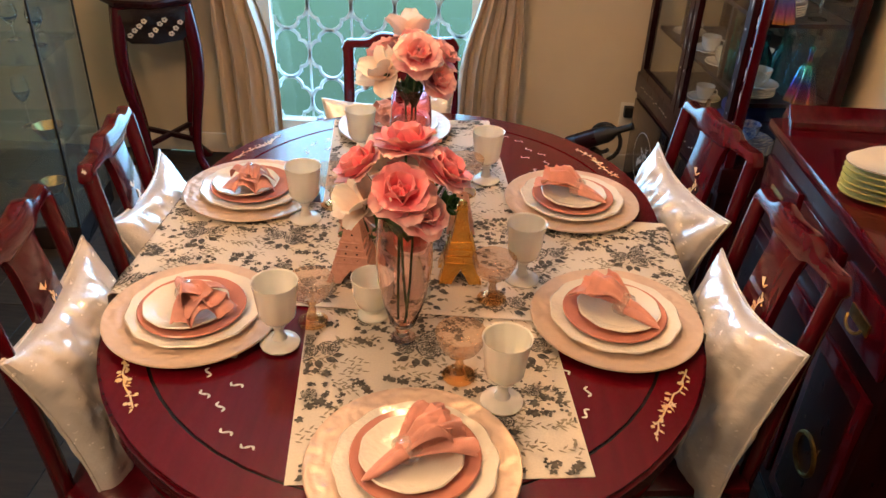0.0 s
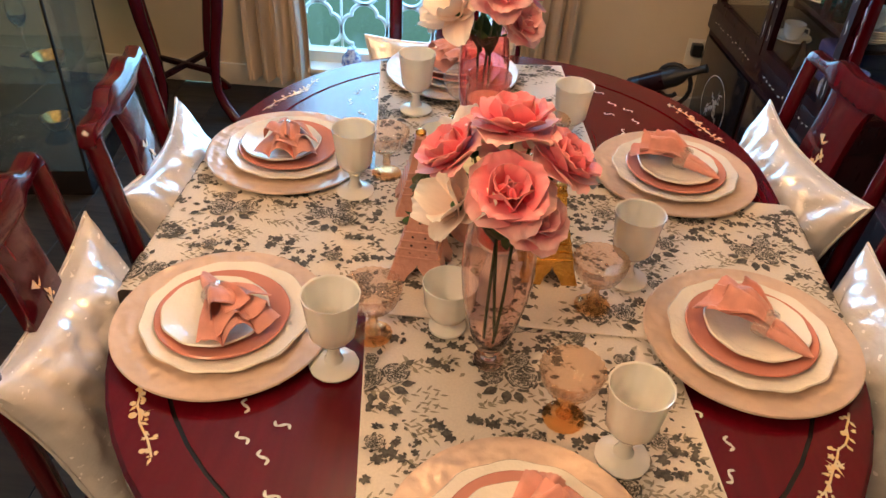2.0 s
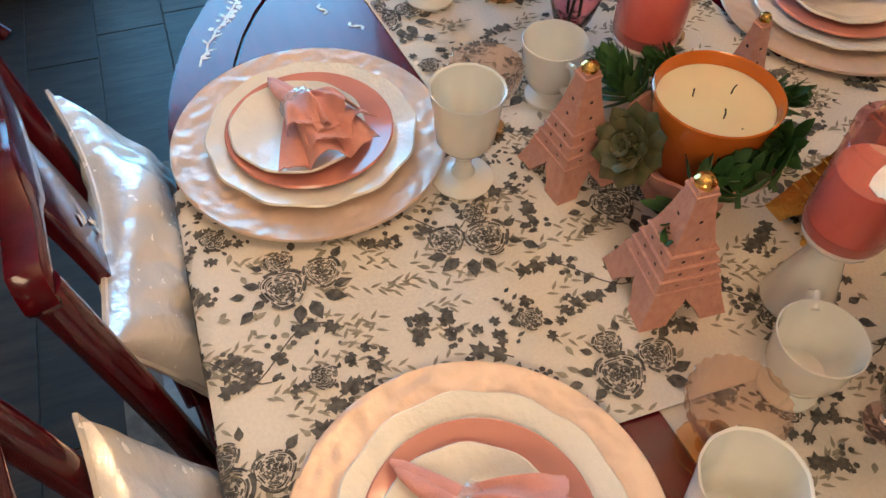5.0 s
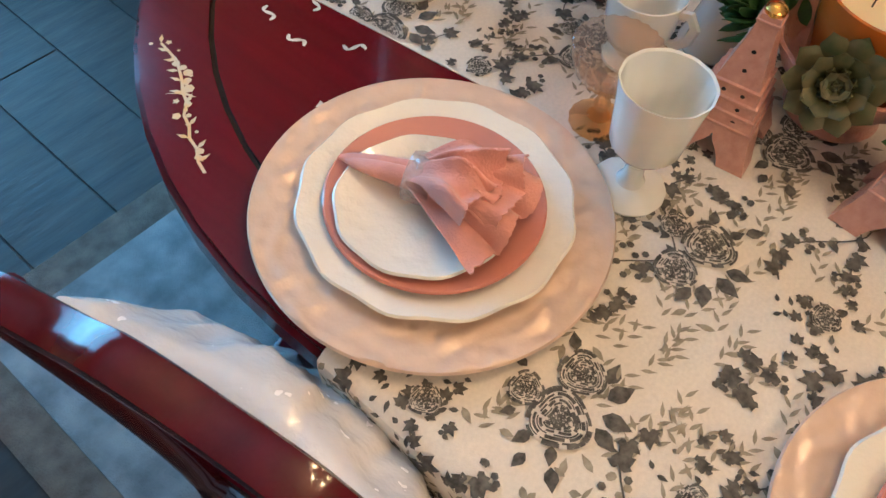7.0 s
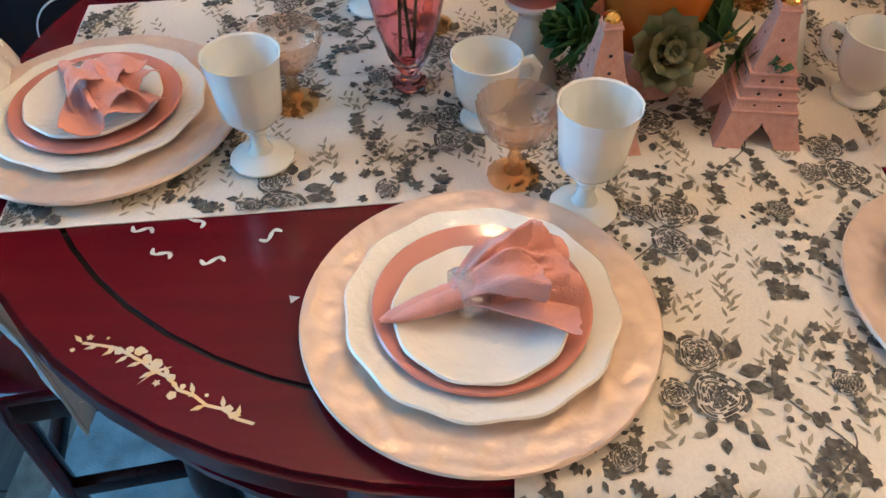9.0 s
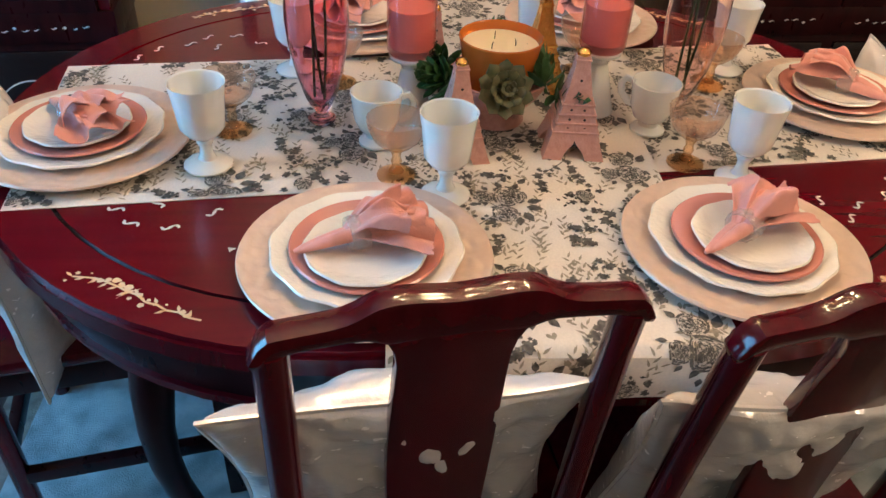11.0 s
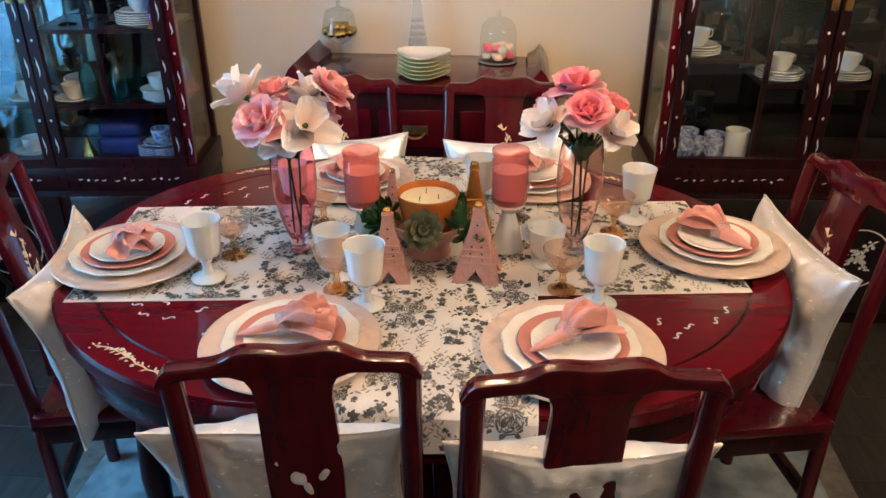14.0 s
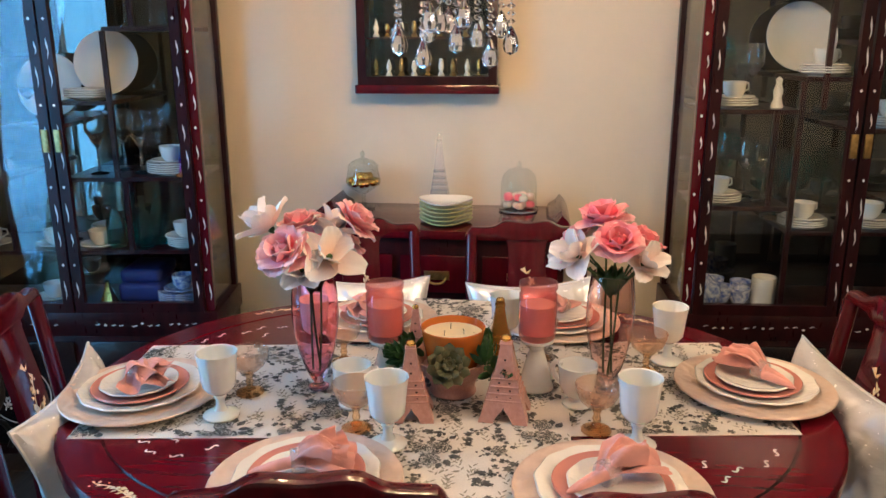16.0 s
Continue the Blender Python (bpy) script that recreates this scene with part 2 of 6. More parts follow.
BLACKP = mat("black_plastic", (0.012, 0.012, 0.012), 0.4)
MIRROR = mat("mirror_back", (0.11, 0.115, 0.11), 0.03, 1.0, vary=0.02)
BULB = mat("warm_bulb", (1.0, 0.72, 0.42), 0.4, emit=14.0, vary=0.01)
IRID, it, ib = nodes_of("iridescent_glaze")
_lw = it.nodes.new("ShaderNodeTexCoord")
_sx = it.nodes.new("ShaderNodeSeparateXYZ")
_rp = it.nodes.new("ShaderNodeValToRGB")
it.links.new(_lw.outputs["Generated"], _sx.inputs[0])
it.links.new(_sx.outputs["Z"], _rp.inputs[0])
_rp.color_ramp.elements[0].color, _rp.color_ramp.elements[1].color = (0.8, 0.35, 0.05, 1), (0.05, 0.7, 0.6, 1)
for _p, _c in ((0.25, (0.6, 0.06, 0.35, 1)), (0.5, (0.08, 0.08, 0.6, 1)), (0.75, (0.04, 0.4, 0.6, 1))):
    _rp.color_ramp.elements.new(_p).color = _c
it.links.new(_rp.outputs[0], ib.inputs["Base Color"])
ib.inputs["Metallic"].default_value, ib.inputs["Roughness"].default_value = 0.9, 0.15

# outdoors, blurred garden far behind the window; its daylight is put in as emission
GARDEN, gt, gb = nodes_of("bright_garden")
gco, gn, gr = gt.nodes.new("ShaderNodeTexCoord"), gt.nodes.new("ShaderNodeTexNoise"), gt.nodes.new("ShaderNodeValToRGB")
gn.inputs["Scale"].default_value, gn.inputs["Detail"].default_value = 1.6, 3
gt.links.new(gco.outputs["Object"], gn.inputs[0])
gt.links.new(gn.outputs[0], gr.inputs[0])
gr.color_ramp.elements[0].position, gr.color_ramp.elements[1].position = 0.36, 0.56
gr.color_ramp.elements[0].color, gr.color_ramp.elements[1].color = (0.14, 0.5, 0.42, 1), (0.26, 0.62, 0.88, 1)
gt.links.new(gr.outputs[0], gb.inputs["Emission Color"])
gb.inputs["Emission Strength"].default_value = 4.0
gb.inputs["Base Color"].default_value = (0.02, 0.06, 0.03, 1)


# ---- mesh helpers ----
def obj(name, bm, material, smooth=True, crease=38):
    me = bpy.data.meshes.new(name)
    bmesh.ops.recalc_face_normals(bm, faces=bm.faces)
    bm.to_mesh(me)
    bm.free()
    for m in (material if isinstance(material, (list, tuple)) else (material,)):
        me.materials.append(m)
    if smooth:
        for p in me.polygons:
            p.use_smooth = True
        me.set_sharp_from_angle(angle=radians(crease))
    return new(name, me)


def part(name, bm, material, parent, label="", smooth=True):
    ob = obj(name, bm, material, smooth)
    ob.parent = parent
    if label:
        tagged(ob, label)
    return ob


def again(ob, parent, m):
    """Another piece on the same mesh."""
    o = new(ob.name.split(".")[0], ob.data)
    o.parent, o.matrix_basis = parent, m
    return o


def thing(name, label, category, group="", kind=""):
    return tagged(new(name), label, category, group, kind)


def box(sx, sy, sz, at=(0, 0, 0), bevel=0.0, seg=2, bm=None):
    """A box on its base's centre."""
    own = bmesh.new()
    bmesh.ops.create_cube(own, size=1)
    bmesh.ops.scale(own, vec=(sx, sy, sz), verts=own.verts)
    bmesh.ops.translate(own, vec=(at[0], at[1], at[2] + sz / 2), verts=own.verts)
    if bevel:
        bmesh.ops.bevel(own, geom=own.edges[:], offset=bevel, segments=seg, affect="EDGES", profile=0.6)
    return merge(bm, own)


def merge(bm, own, m=None):
    if m is not None:
        own.transform(m)
    if bm is None:
        return own
    tmp = bpy.data.meshes.new("tmp")
    own.to_mesh(tmp)
    own.free()
    bm.from_mesh(tmp)
    bpy.data.meshes.remove(tmp)
    return bm


def lathe(profile, n=40, wave=0.0, lobes=0, at=(0, 0, 0), bm=None, twist=0.0, wave_from=0.0):
    """A turned body from (radius, height) pairs; wave and lobes scallop or flute it."""
    bm = bm or bmesh.new()
    rings = []
    zs = [z for r, z in profile]
    z0, z1 = min(zs), max(max(zs), min(zs) + 1e-6)
    for r, z in profile:
        if r < 1e-6:
            rings.append([bm.verts.new((at[0], at[1], at[2] + z))])
            continue
        f = 0 if (z - z0) / (z1 - z0) < wave_from else 1
        rings.append([bm.verts.new((at[0] + r * (1 + f * wave * math.cos(lobes * (2 * math.pi * k / n + twist * z))) * math.cos(2 * math.pi * k / n),
                                    at[1] + r * (1 + f * wave * math.cos(lobes * (2 * math.pi * k / n + twist * z))) * math.sin(2 * math.pi * k / n), at[2] + z)) for k in range(n)])
    for a, b in zip(rings, rings[1:]):
        for k in range(n):
            q = (a[k % len(a)], a[(k + 1) % len(a)], b[(k + 1) % len(b)], b[k % len(b)])
            q = tuple(dict.fromkeys(q))
            if len(q) > 2:
                try:
                    bm.faces.new(q)
                except ValueError:
                    pass
    return bm


def sweep(points, radii, n=10, squash=1.0, bm=None, cap=True):
    """A tube along points; radii one a point."""
    bm = bm or bmesh.new()
    pts = [Vector(p) for p in points]
    rings = []
    for i, p in enumerate(pts):
        d = (pts[min(i + 1, len(pts) - 1)] - pts[max(i - 1, 0)]).normalized()
        side = d.cross(Vector((0, 0, 1)))
        side = Vector((1, 0, 0)) if side.length < 1e-3 else side.normalized()
        if rings and side.dot(last) < 0.6:
            side = (last - d * last.dot(d)).normalized()
        last = side
        up = side.cross(d)
        r = radii[i] if isinstance(radii, (list, tuple)) else radii
        rings.append([bm.verts.new(p + side * r * math.cos(2 * math.pi * k / n) + up * r * squash * math.sin(2 * math.pi * k / n)) for k in range(n)])
    for a, b in zip(rings, rings[1:]):
        for k in range(n):
            bm.faces.new((a[k], a[(k + 1) % n], b[(k + 1) % n], b[k]))
    if cap:
        bm.faces.new(rings[0][::-1])
        bm.faces.new(rings[-1])
    return bm


def prism(outline, depth, bevel=0.0, m=None, bm=None):
    """A board: an outline in x, z given a depth along y, centred."""
    own = bmesh.new()
    a = [own.verts.new((x, -depth / 2, z)) for x, z in outline]
    b = [own.verts.new((x, depth / 2, z)) for x, z in outline]
    own.faces.new(a)
    own.faces.new(b[::-1])
    n = len(a)
    for k in range(n):
        own.faces.new((a[k], b[k], b[(k + 1) % n], a[(k + 1) % n]))
    bmesh.ops.recalc_face_normals(own, faces=own.faces)
    if bevel:
        sharp = [e for e in own.edges if len(e.link_faces) == 2 and e.calc_face_angle(0) > 0.9]
        bmesh.ops.bevel(own, geom=sharp, offset=bevel, segments=2, affect="EDGES", profile=0.6)
    bmesh.ops.triangulate(own, faces=[f for f in own.faces if len(f.verts) > 6])
    return merge(bm, own, m)


def sheet(fn, nu, nv, thick=0.0, bm=None):
    """A surface fn(u, v) over the unit square; with thick, a closed skin with its back that far behind."""
    own = bmesh.new()
    pts = [[Vector(fn(i / nu, j / nv)) for j in range(nv + 1)] for i in range(nu + 1)]
    g = [[own.verts.new(p) for p in row] for row in pts]
    for i in range(nu):
        for j in range(nv):
            own.faces.new((g[i][j], g[i + 1][j], g[i + 1][j + 1], g[i][j + 1]))
    if thick:
        h = []
        for i in range(nu + 1):
            row = []
            for j in range(nv + 1):
                n = (pts[min(i + 1, nu)][j] - pts[max(i - 1, 0)][j]).cross(pts[i][min(j + 1, nv)] - pts[i][max(j - 1, 0)])
                row.append(own.verts.new(pts[i][j] - (n.normalized() if n.length > 1e-12 else Vector((0, 0, 1))) * thick))
            h.append(row)
        for i in range(nu):
            for j in range(nv):
                own.faces.new((h[i][j], h[i][j + 1], h[i + 1][j + 1], h[i + 1][j]))
        for i in range(nu):
            own.faces.new((g[i][0], h[i][0], h[i + 1][0], g[i + 1][0]))
            own.faces.new((g[i][nv], g[i + 1][nv], h[i + 1][nv], h[i][nv]))
        for j in range(nv):
            own.faces.new((g[0][j], g[0][j + 1], h[0][j + 1], h[0][j]))
            own.faces.new((g[nu][j], h[nu][j], h[nu][j + 1], g[nu][j + 1]))
    return merge(bm, own)


def flat(polys, z, bm=None):
    """Thin inlaid or printed pieces: polygons of x, y laid flat at height z."""
    bm = bm or bmesh.new()
    for i, poly in enumerate(polys):
        try:
            bm.faces.new([bm.verts.new((x, y, z + (i * 7 % 97) * 5e-6)) for x, y in poly])
        except ValueError:
            pass
    return bm


# ---- the room ----
def wall(name, sx, sy, sz, at, holes=()):
    bm = box(sx, sy, sz, at)
    ob = obj(name, bm, WALL, smooth=False)
    return tagged(ob, "cream painted plaster wall of the dining room", "wall", kind="structure")


T = 0.14
MX, MY = (WALL_E + WALL_W) / 2, (WALL_N + WALL_S) / 2
wall("wall_east", T, WALL_N - WALL_S + 2 * T, CEIL, (WALL_E + T / 2, MY, 0))
wall("wall_west", T, WALL_N - WALL_S + 2 * T, CEIL, (WALL_W - T / 2, MY, 0))
wall("wall_south", WALL_E - WALL_W, T, CEIL, (MX, WALL_S - T / 2, 0))
# window wall, in pieces round its opening
bm = bmesh.new()
for x0, x1, z0, z1 in ((WALL_W, WIN[0], 0, CEIL), (WIN[1], WALL_E, 0, CEIL), (WIN[0], WIN[1], 0, WIN[2]), (WIN[0], WIN[1], WIN[3], CEIL)):
    box(x1 - x0, T, z1 - z0, ((x0 + x1) / 2, WALL_N + T / 2, z0), bm=bm)
tagged(obj("wall_north", bm, WALL, smooth=False), "cream painted plaster wall with a low window", "wall", kind="structure")
tagged(obj("ceiling", box(WALL_E - WALL_W + 2 * T, WALL_N - WALL_S + 2 * T, 0.1, (MX, MY, CEIL)), CEILM, smooth=False), "plain painted ceiling above the dining room", "ceiling", kind="structure")
for nm, sx, sy, x, y in (("baseboard", 0.015, WALL_N - WALL_S, WALL_E - 0.0075, MY), ("baseboard", 0.015, WALL_N - WALL_S, WALL_W + 0.0075, MY),
                         ("baseboard", WALL_E - WALL_W - 0.03, 0.015, MX, WALL_N - 0.0075)):
    tagged(obj(nm, box(sx, sy, 0.1, (x, y, 0.004), 0.004), TRIM), "white painted wooden baseboard along the wall", "baseboard", kind="structure")

floor = tagged(obj("floor", box(WALL_E - WALL_W, WALL_N - WALL_S, 0.1, (MX, MY, -0.106)), GROUT, smooth=False), "grey-brown wood-look plank tile floor", "floor", kind="structure")

# window: frame, panes, lattice, sill
win = tagged(thing("window_1", "low daylit window with a white quatrefoil lattice", "window"), kind="structure")
wx, wz = (WIN[0] + WIN[1]) / 2, (WIN[2] + WIN[3]) / 2
ww, wh = WIN[1] - WIN[0], WIN[3] - WIN[2]
bm = bmesh.new()
for x0, x1, z0, z1 in ((WIN[0], WIN[1], WIN[2], WIN[2] + 0.05), (WIN[0], WIN[1], WIN[3] - 0.05, WIN[3]), (WIN[0], WIN[0] + 0.05, WIN[2] + 0.05, WIN[3] - 0.05), (WIN[1] - 0.05, WIN[1], WIN[2] + 0.05, WIN[3] - 0.05)):
    box(x1 - x0, 0.06, z1 - z0, ((x0 + x1) / 2, WALL_N + 0.05, z0), bm=bm)
part("window_frame", bm, TRIM, win)
part("window_sill", box(ww - 0.002, 0.15, 0.02, (wx, WALL_N + 0.01, WIN[2] - 0.019), 0.004), TRIM, win)
pane = part("pane", box(ww - 0.1, 0.005, wh - 0.1, (wx, WALL_N + 0.06, WIN[2] + 0.05)), CLEAR, win, smooth=False)
pane.visible_shadow = False


def quatrefoil(cx, cz, r, y, bm):
    pts = []
    for k in range(48):
        a = 2 * math.pi * k / 48
        rr = r * (0.78 + 0.22 * abs(math.cos(2 * a)) ** 0.6)
        pts.append((cx + rr * math.cos(a), y, cz + rr * 1.15 * math.sin(a)))
    pts.append(pts[0])
    sweep(pts, 0.0095, 5, bm=bm, cap=False)


lat = bmesh.new()
nx = 5
pitch = ww / nx
for i in range(nx):
    for j in range(9):
        quatrefoil(WIN[0] + pitch * (i + 0.5), WIN[2] + 0.12 + pitch * 1.15 * j, pitch * 0.5, WALL_N + 0.12, lat)
for i in range(nx + 1):
    sweep([(WIN[0] + pitch * i, WALL_N + 0.125, WIN[2]), (WIN[0] + pitch * i, WALL_N + 0.125, WIN[3])], 0.006, 6, bm=lat)
part("lattice", lat, LATTICE, win, "white painted iron lattice of quatrefoils")
tagged(obj("backdrop", box(16, 0.1, 9, (0, WALL_N + 7, -2)), GARDEN, smooth=False), "glowing backdrop of a blurred green garden outside the window", "garden", kind="structure")
tagged(obj("ground", box(40, 20, 0.2, (0, WALL_N + T + 10.01, -0.6)), LEAF, smooth=False), "green lawn outside", "ground", kind="structure")

# curtains, tied back at the sides of the window
def curtain(x0, x1, seed, tie):
    c = thing("curtain", "taupe fabric curtain hanging beside the window", "curtain", "window curtains")
    rnd = random.Random(seed)
    ph = rnd.random() * 6
    w = x1 - x0

    def fn(u, v):
        z = 2.18 - 2.1 * v
        pinch = 1 - 0.42 * math.exp(-((z - 0.95) / 0.28) ** 2)
        x = x0 + w * (0.5 + (u - 0.5) * pinch) + tie * 0.05 * math.exp(-((z - 0.95) / 0.3) ** 2)
        y = WALL_N - 0.09 + 0.035 * math.sin(u * 26 + ph + 0.4 * math.sin(z * 3)) + 0.012 * math.sin(u * 61 + z * 2)
        return (x, y, z)
    part("drape", sheet(fn, 60, 24, 0.003), CURTAIN, c)
    part("tieback", sweep([(x0 + w * 0.5 + tie * 0.05 + 0.62 * 0.5 * w * math.cos(a), WALL_N - 0.09 + 0.065 * math.sin(a), 0.95 + 0.03 * math.sin(a)) for a in [2 * math.pi * k / 20 for k in range(21)]], 0.016, 6, 2.2, cap=False), CURTAIN, c)
    return c


curtain(-1.12, -0.83, 3, -1)
curtain(-0.01, 0.27, 5, 1)
rod = thing("curtain_rod", "dark metal curtain rod above the window", "curtain rod")
part("rod", sweep([(-1.45, WALL_N - 0.09, 2.2), (0.5, WALL_N - 0.09, 2.2)], 0.012, 10), BLACKP, rod)
for x in (-1.4, 0.45):
    part("bracket", box(0.02, 0.09, 0.02, (x, WALL_N - 0.046, 2.19)), BLACKP, rod)

# rug under the table
rug = thing("rug", "faded blue-grey area rug with a darker border under the table", "rug")
RX0, RX1, RY0, RY1 = -0.88, 0.84, 0.30, 2.49
part("field", box(RX1 - RX0 - 0.16, RY1 - RY0 - 0.16, 0.010, ((RX0 + RX1) / 2, (RY0 + RY1) / 2, 0.0), 0.003), RUG, rug)
bm = bmesh.new()
for x0, x1, y0, y1 in ((RX0, RX1, RY0, RY0 + 0.08), (RX0, RX1, RY1 - 0.08, RY1), (RX0, RX0 + 0.08, RY0 + 0.08, RY1 - 0.08), (RX1 - 0.08, RX1, RY0 + 0.08, RY1 - 0.08)):
    box(x1 - x0, y1 - y0, 0.008, ((x0 + x1) / 2, (y0 + y1) / 2, 0.0), bm=bm)
part("border", bm, RUGB, rug)

# ---- the dining table ----
TX, TY, TYAW = -0.042, 1.468, 1.0
TR, TS, TOP = 0.57, 0.222, 0.760
HERE = pose(TX, TY, 0, 0, 0, TYAW)


def stadium(r, s, n=28):
    return [(r * math.cos(a), s + r * math.sin(a)) for a in [math.pi * k / n for k in range(n + 1)]] + \
           [(r * math.cos(a), -s + r * math.sin(a)) for a in [math.pi + math.pi * k / n for k in range(n + 1)]]


def slab(outline, z0, z1, bevel=0.0, inner=None):
    """A flat board from an outline in x, y, with a hole if inner is given."""
    own = bmesh.new()
    a = [own.verts.new((x, y, z0)) for x, y in outline]
    b = [own.verts.new((x, y, z1)) for x, y in outline]
    n = len(a)
    for k in range(n):
        own.faces.new((a[k], a[(k + 1) % n], b[(k + 1) % n], b[k]))
    if inner is None:
        own.faces.new(a[::-1])
        own.faces.new(b)
        if bevel:
            rim = [e for e in own.edges if abs(e.verts[0].co.z - e.verts[1].co.z) < 1e-6]
            bmesh.ops.bevel(own, geom=rim, offset=bevel, segments=3, affect="EDGES", profile=0.6)
    else:
        c = [own.verts.new((x, y, z0)) for x, y in inner]
        d = [own.verts.new((x, y, z1)) for x, y in inner]
        for k in range(n):
            own.faces.new((d[k], d[(k + 1) % n], c[(k + 1) % n], c[k]))
            own.faces.new((b[k], b[(k + 1) % n], d[(k + 1) % n], d[k]))
            own.faces.new((a[(k + 1) % n], a[k], c[k], c[(k + 1) % n]))
    return own


table = thing("dining_table", "oval red lacquered rosewood dining table with pearl inlay", "table")
table.matrix_world = HERE
# border ring and sunken-line field, in two halves with a leaf between
part("border", slab(stadium(TR, TS), TOP - 0.032, TOP, inner=stadium(TR - 0.073, TS)), TABLETOP, table)
part("field", slab(stadium(TR - 0.079, TS), TOP - 0.03, TOP - 0.0005), TABLETOP, table)
part("groove", slab(stadium(TR - 0.072, TS), TOP - 0.012, TOP - 0.004, inner=stadium(TR - 0.080, TS)), BLACKLAC, table, "black inlaid line between border and field")
part("edge_moulding", slab(stadium(TR + 0.006, TS), TOP - 0.034, TOP - 0.008, 0.008, inner=None), ROSEWOOD, table)
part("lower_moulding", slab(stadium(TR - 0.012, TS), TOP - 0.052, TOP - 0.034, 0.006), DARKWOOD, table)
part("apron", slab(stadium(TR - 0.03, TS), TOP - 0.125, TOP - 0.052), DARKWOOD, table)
part("apron_bead", slab(stadium(TR - 0.022, TS), TOP - 0.132, TOP - 0.12, 0.004), ROSEWOOD, table)


def table_leg(sx, sy):
    pts, rad = [], []
    for k in range(9):
        v = k / 8
        z = (TOP - 0.128) * (1 - v)
        bow = 0.035 * math.sin(v * math.pi * 1.15)
        pts.append((sx * (0.335 + bow), sy * (0.50 + bow), z))
        rad.append(0.042 - 0.02 * math.sin(min(1, v * 1.2) * math.pi / 2) + (0.008 if k == 8 else 0))
    return sweep(pts, rad, 12)


for sx in (-1, 1):
    for sy in (-1, 1):
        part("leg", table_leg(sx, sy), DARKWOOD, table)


def spray(bm_list, p0, p1, seed, size=1.0):
    """A plum-blossom branch as small inlaid pieces from p0 to p1 in the plane."""
    rnd = random.Random(seed)
    p0, p1 = Vector(p0), Vector(p1)
    d = p1 - p0
    nrm = Vector((-d.y, d.x)).normalized()
    polys = []
    prev = p0
    steps = 12
    for k in range(1, steps + 1):
        f = k / steps
        p = p0 + d * f + nrm * (0.004 * size * math.sin(f * 7) + rnd.uniform(-0.003, 0.003))
        w = 0.0016 * size
        polys.append([prev + nrm * w, prev - nrm * w, p - nrm * w, p + nrm * w])
        for q in range(rnd.randint(1, 3)):
            c = p + nrm * rnd.uniform(-0.011, 0.011) * size + d.normalized() * rnd.uniform(-0.006, 0.006)
            r = rnd.uniform(0.002, 0.0052) * size * (1.3 - abs(f - 0.5))
            a0 = rnd.random() * 6
            n = rnd.choice((5, 6, 10))
            if q == 0:
                b0 = rnd.uniform(-1.2, 1.2) + math.atan2(d.y, d.x)
                polys.append([p, p + Vector((math.cos(b0 + 0.35), math.sin(b0 + 0.35))) * 0.007 * size, p + Vector((math.cos(b0), math.sin(b0))) * 0.014 * size, p + Vector((math.cos(b0 - 0.35), math.sin(b0 - 0.35))) * 0.007 * size])
            polys.append([c + Vector((math.cos(a0 + 2 * math.pi * j / n), math.sin(a0 + 2 * math.pi * j / n))) * r * (1 if (n < 8 or j % 2) else 0.55) for j in range(n)])
        prev = p
    mid = p0 + d * 0.58
    for a in (0.4, 2.4, -1.2):
        tip = mid + Vector((math.cos(a), math.sin(a))) * 0.017 * size
        polys.append([mid + nrm * 0.004 * size, tip, mid - nrm * 0.004 * size])
    return polys


def curl(c, ang, size=0.016):
    """One S-shaped scroll of inlay."""
    left, right = [], []
    for k in range(15):
        f = k / 14
        x, y = (f - 0.5) * size * 2, math.sin((f - 0.5) * 2 * math.pi) * size * 0.42
        n = Vector((-math.cos((f - 0.5) * 2 * math.pi) * 1.32, 1.0)).normalized() * (0.0012 + 0.0012 * abs(math.sin(f * math.pi * 3)))
        for side, sg in ((left, 1), (right, -1)):
            qx, qy = x + sg * n.x, y + sg * n.y
            side.append((c[0] + qx * math.cos(ang) - qy * math.sin(ang), c[1] + qx * math.sin(ang) + qy * math.cos(ang)))
    return [left + right[::-1]]


border_, field_ = table.children[0], table.children[1]
for sx in (-1, 1):
    for sy in (-1, 1):
        a0, a1 = radians(19), radians(37)
        rr = TR - 0.030
        ends = [Vector((sx * rr * math.cos(a), sy * (TS + rr * math.sin(a)))) for a in (a0 - 0.02, a1 + 0.02)]
        part("blossom_inlay", flat(spray(None, ends[0], ends[1], 7 + sx * 3 + sy, 1.0), TOP + 0.0006), PEARL, border_, "golden mother-of-pearl blossom spray", smooth=False)
        for dx, dy, turn in ((0.218, 0.627, 28), (0.259, 0.598, 38), (0.284, 0.542, 66), (0.318, 0.514, 52), (0.328, 0.460, 84), (0.293, 0.407, 118), (0.271, 0.488, 30)):
            part("scroll_inlay", flat(curl((sx * dx, sy * dy), math.pi - sx * sy * radians(turn), 0.0125), TOP + 0.0006), PEARLW, field_, "pale shell scroll", smooth=False)
        part("scroll_inlay", flat([[(sx * 0.376, sy * 0.366), (sx * 0.384, sy * 0.374), (sx * 0.374, sy * 0.377)]], TOP + 0.0006), PEARLW, field_, "pale shell chip", smooth=False)

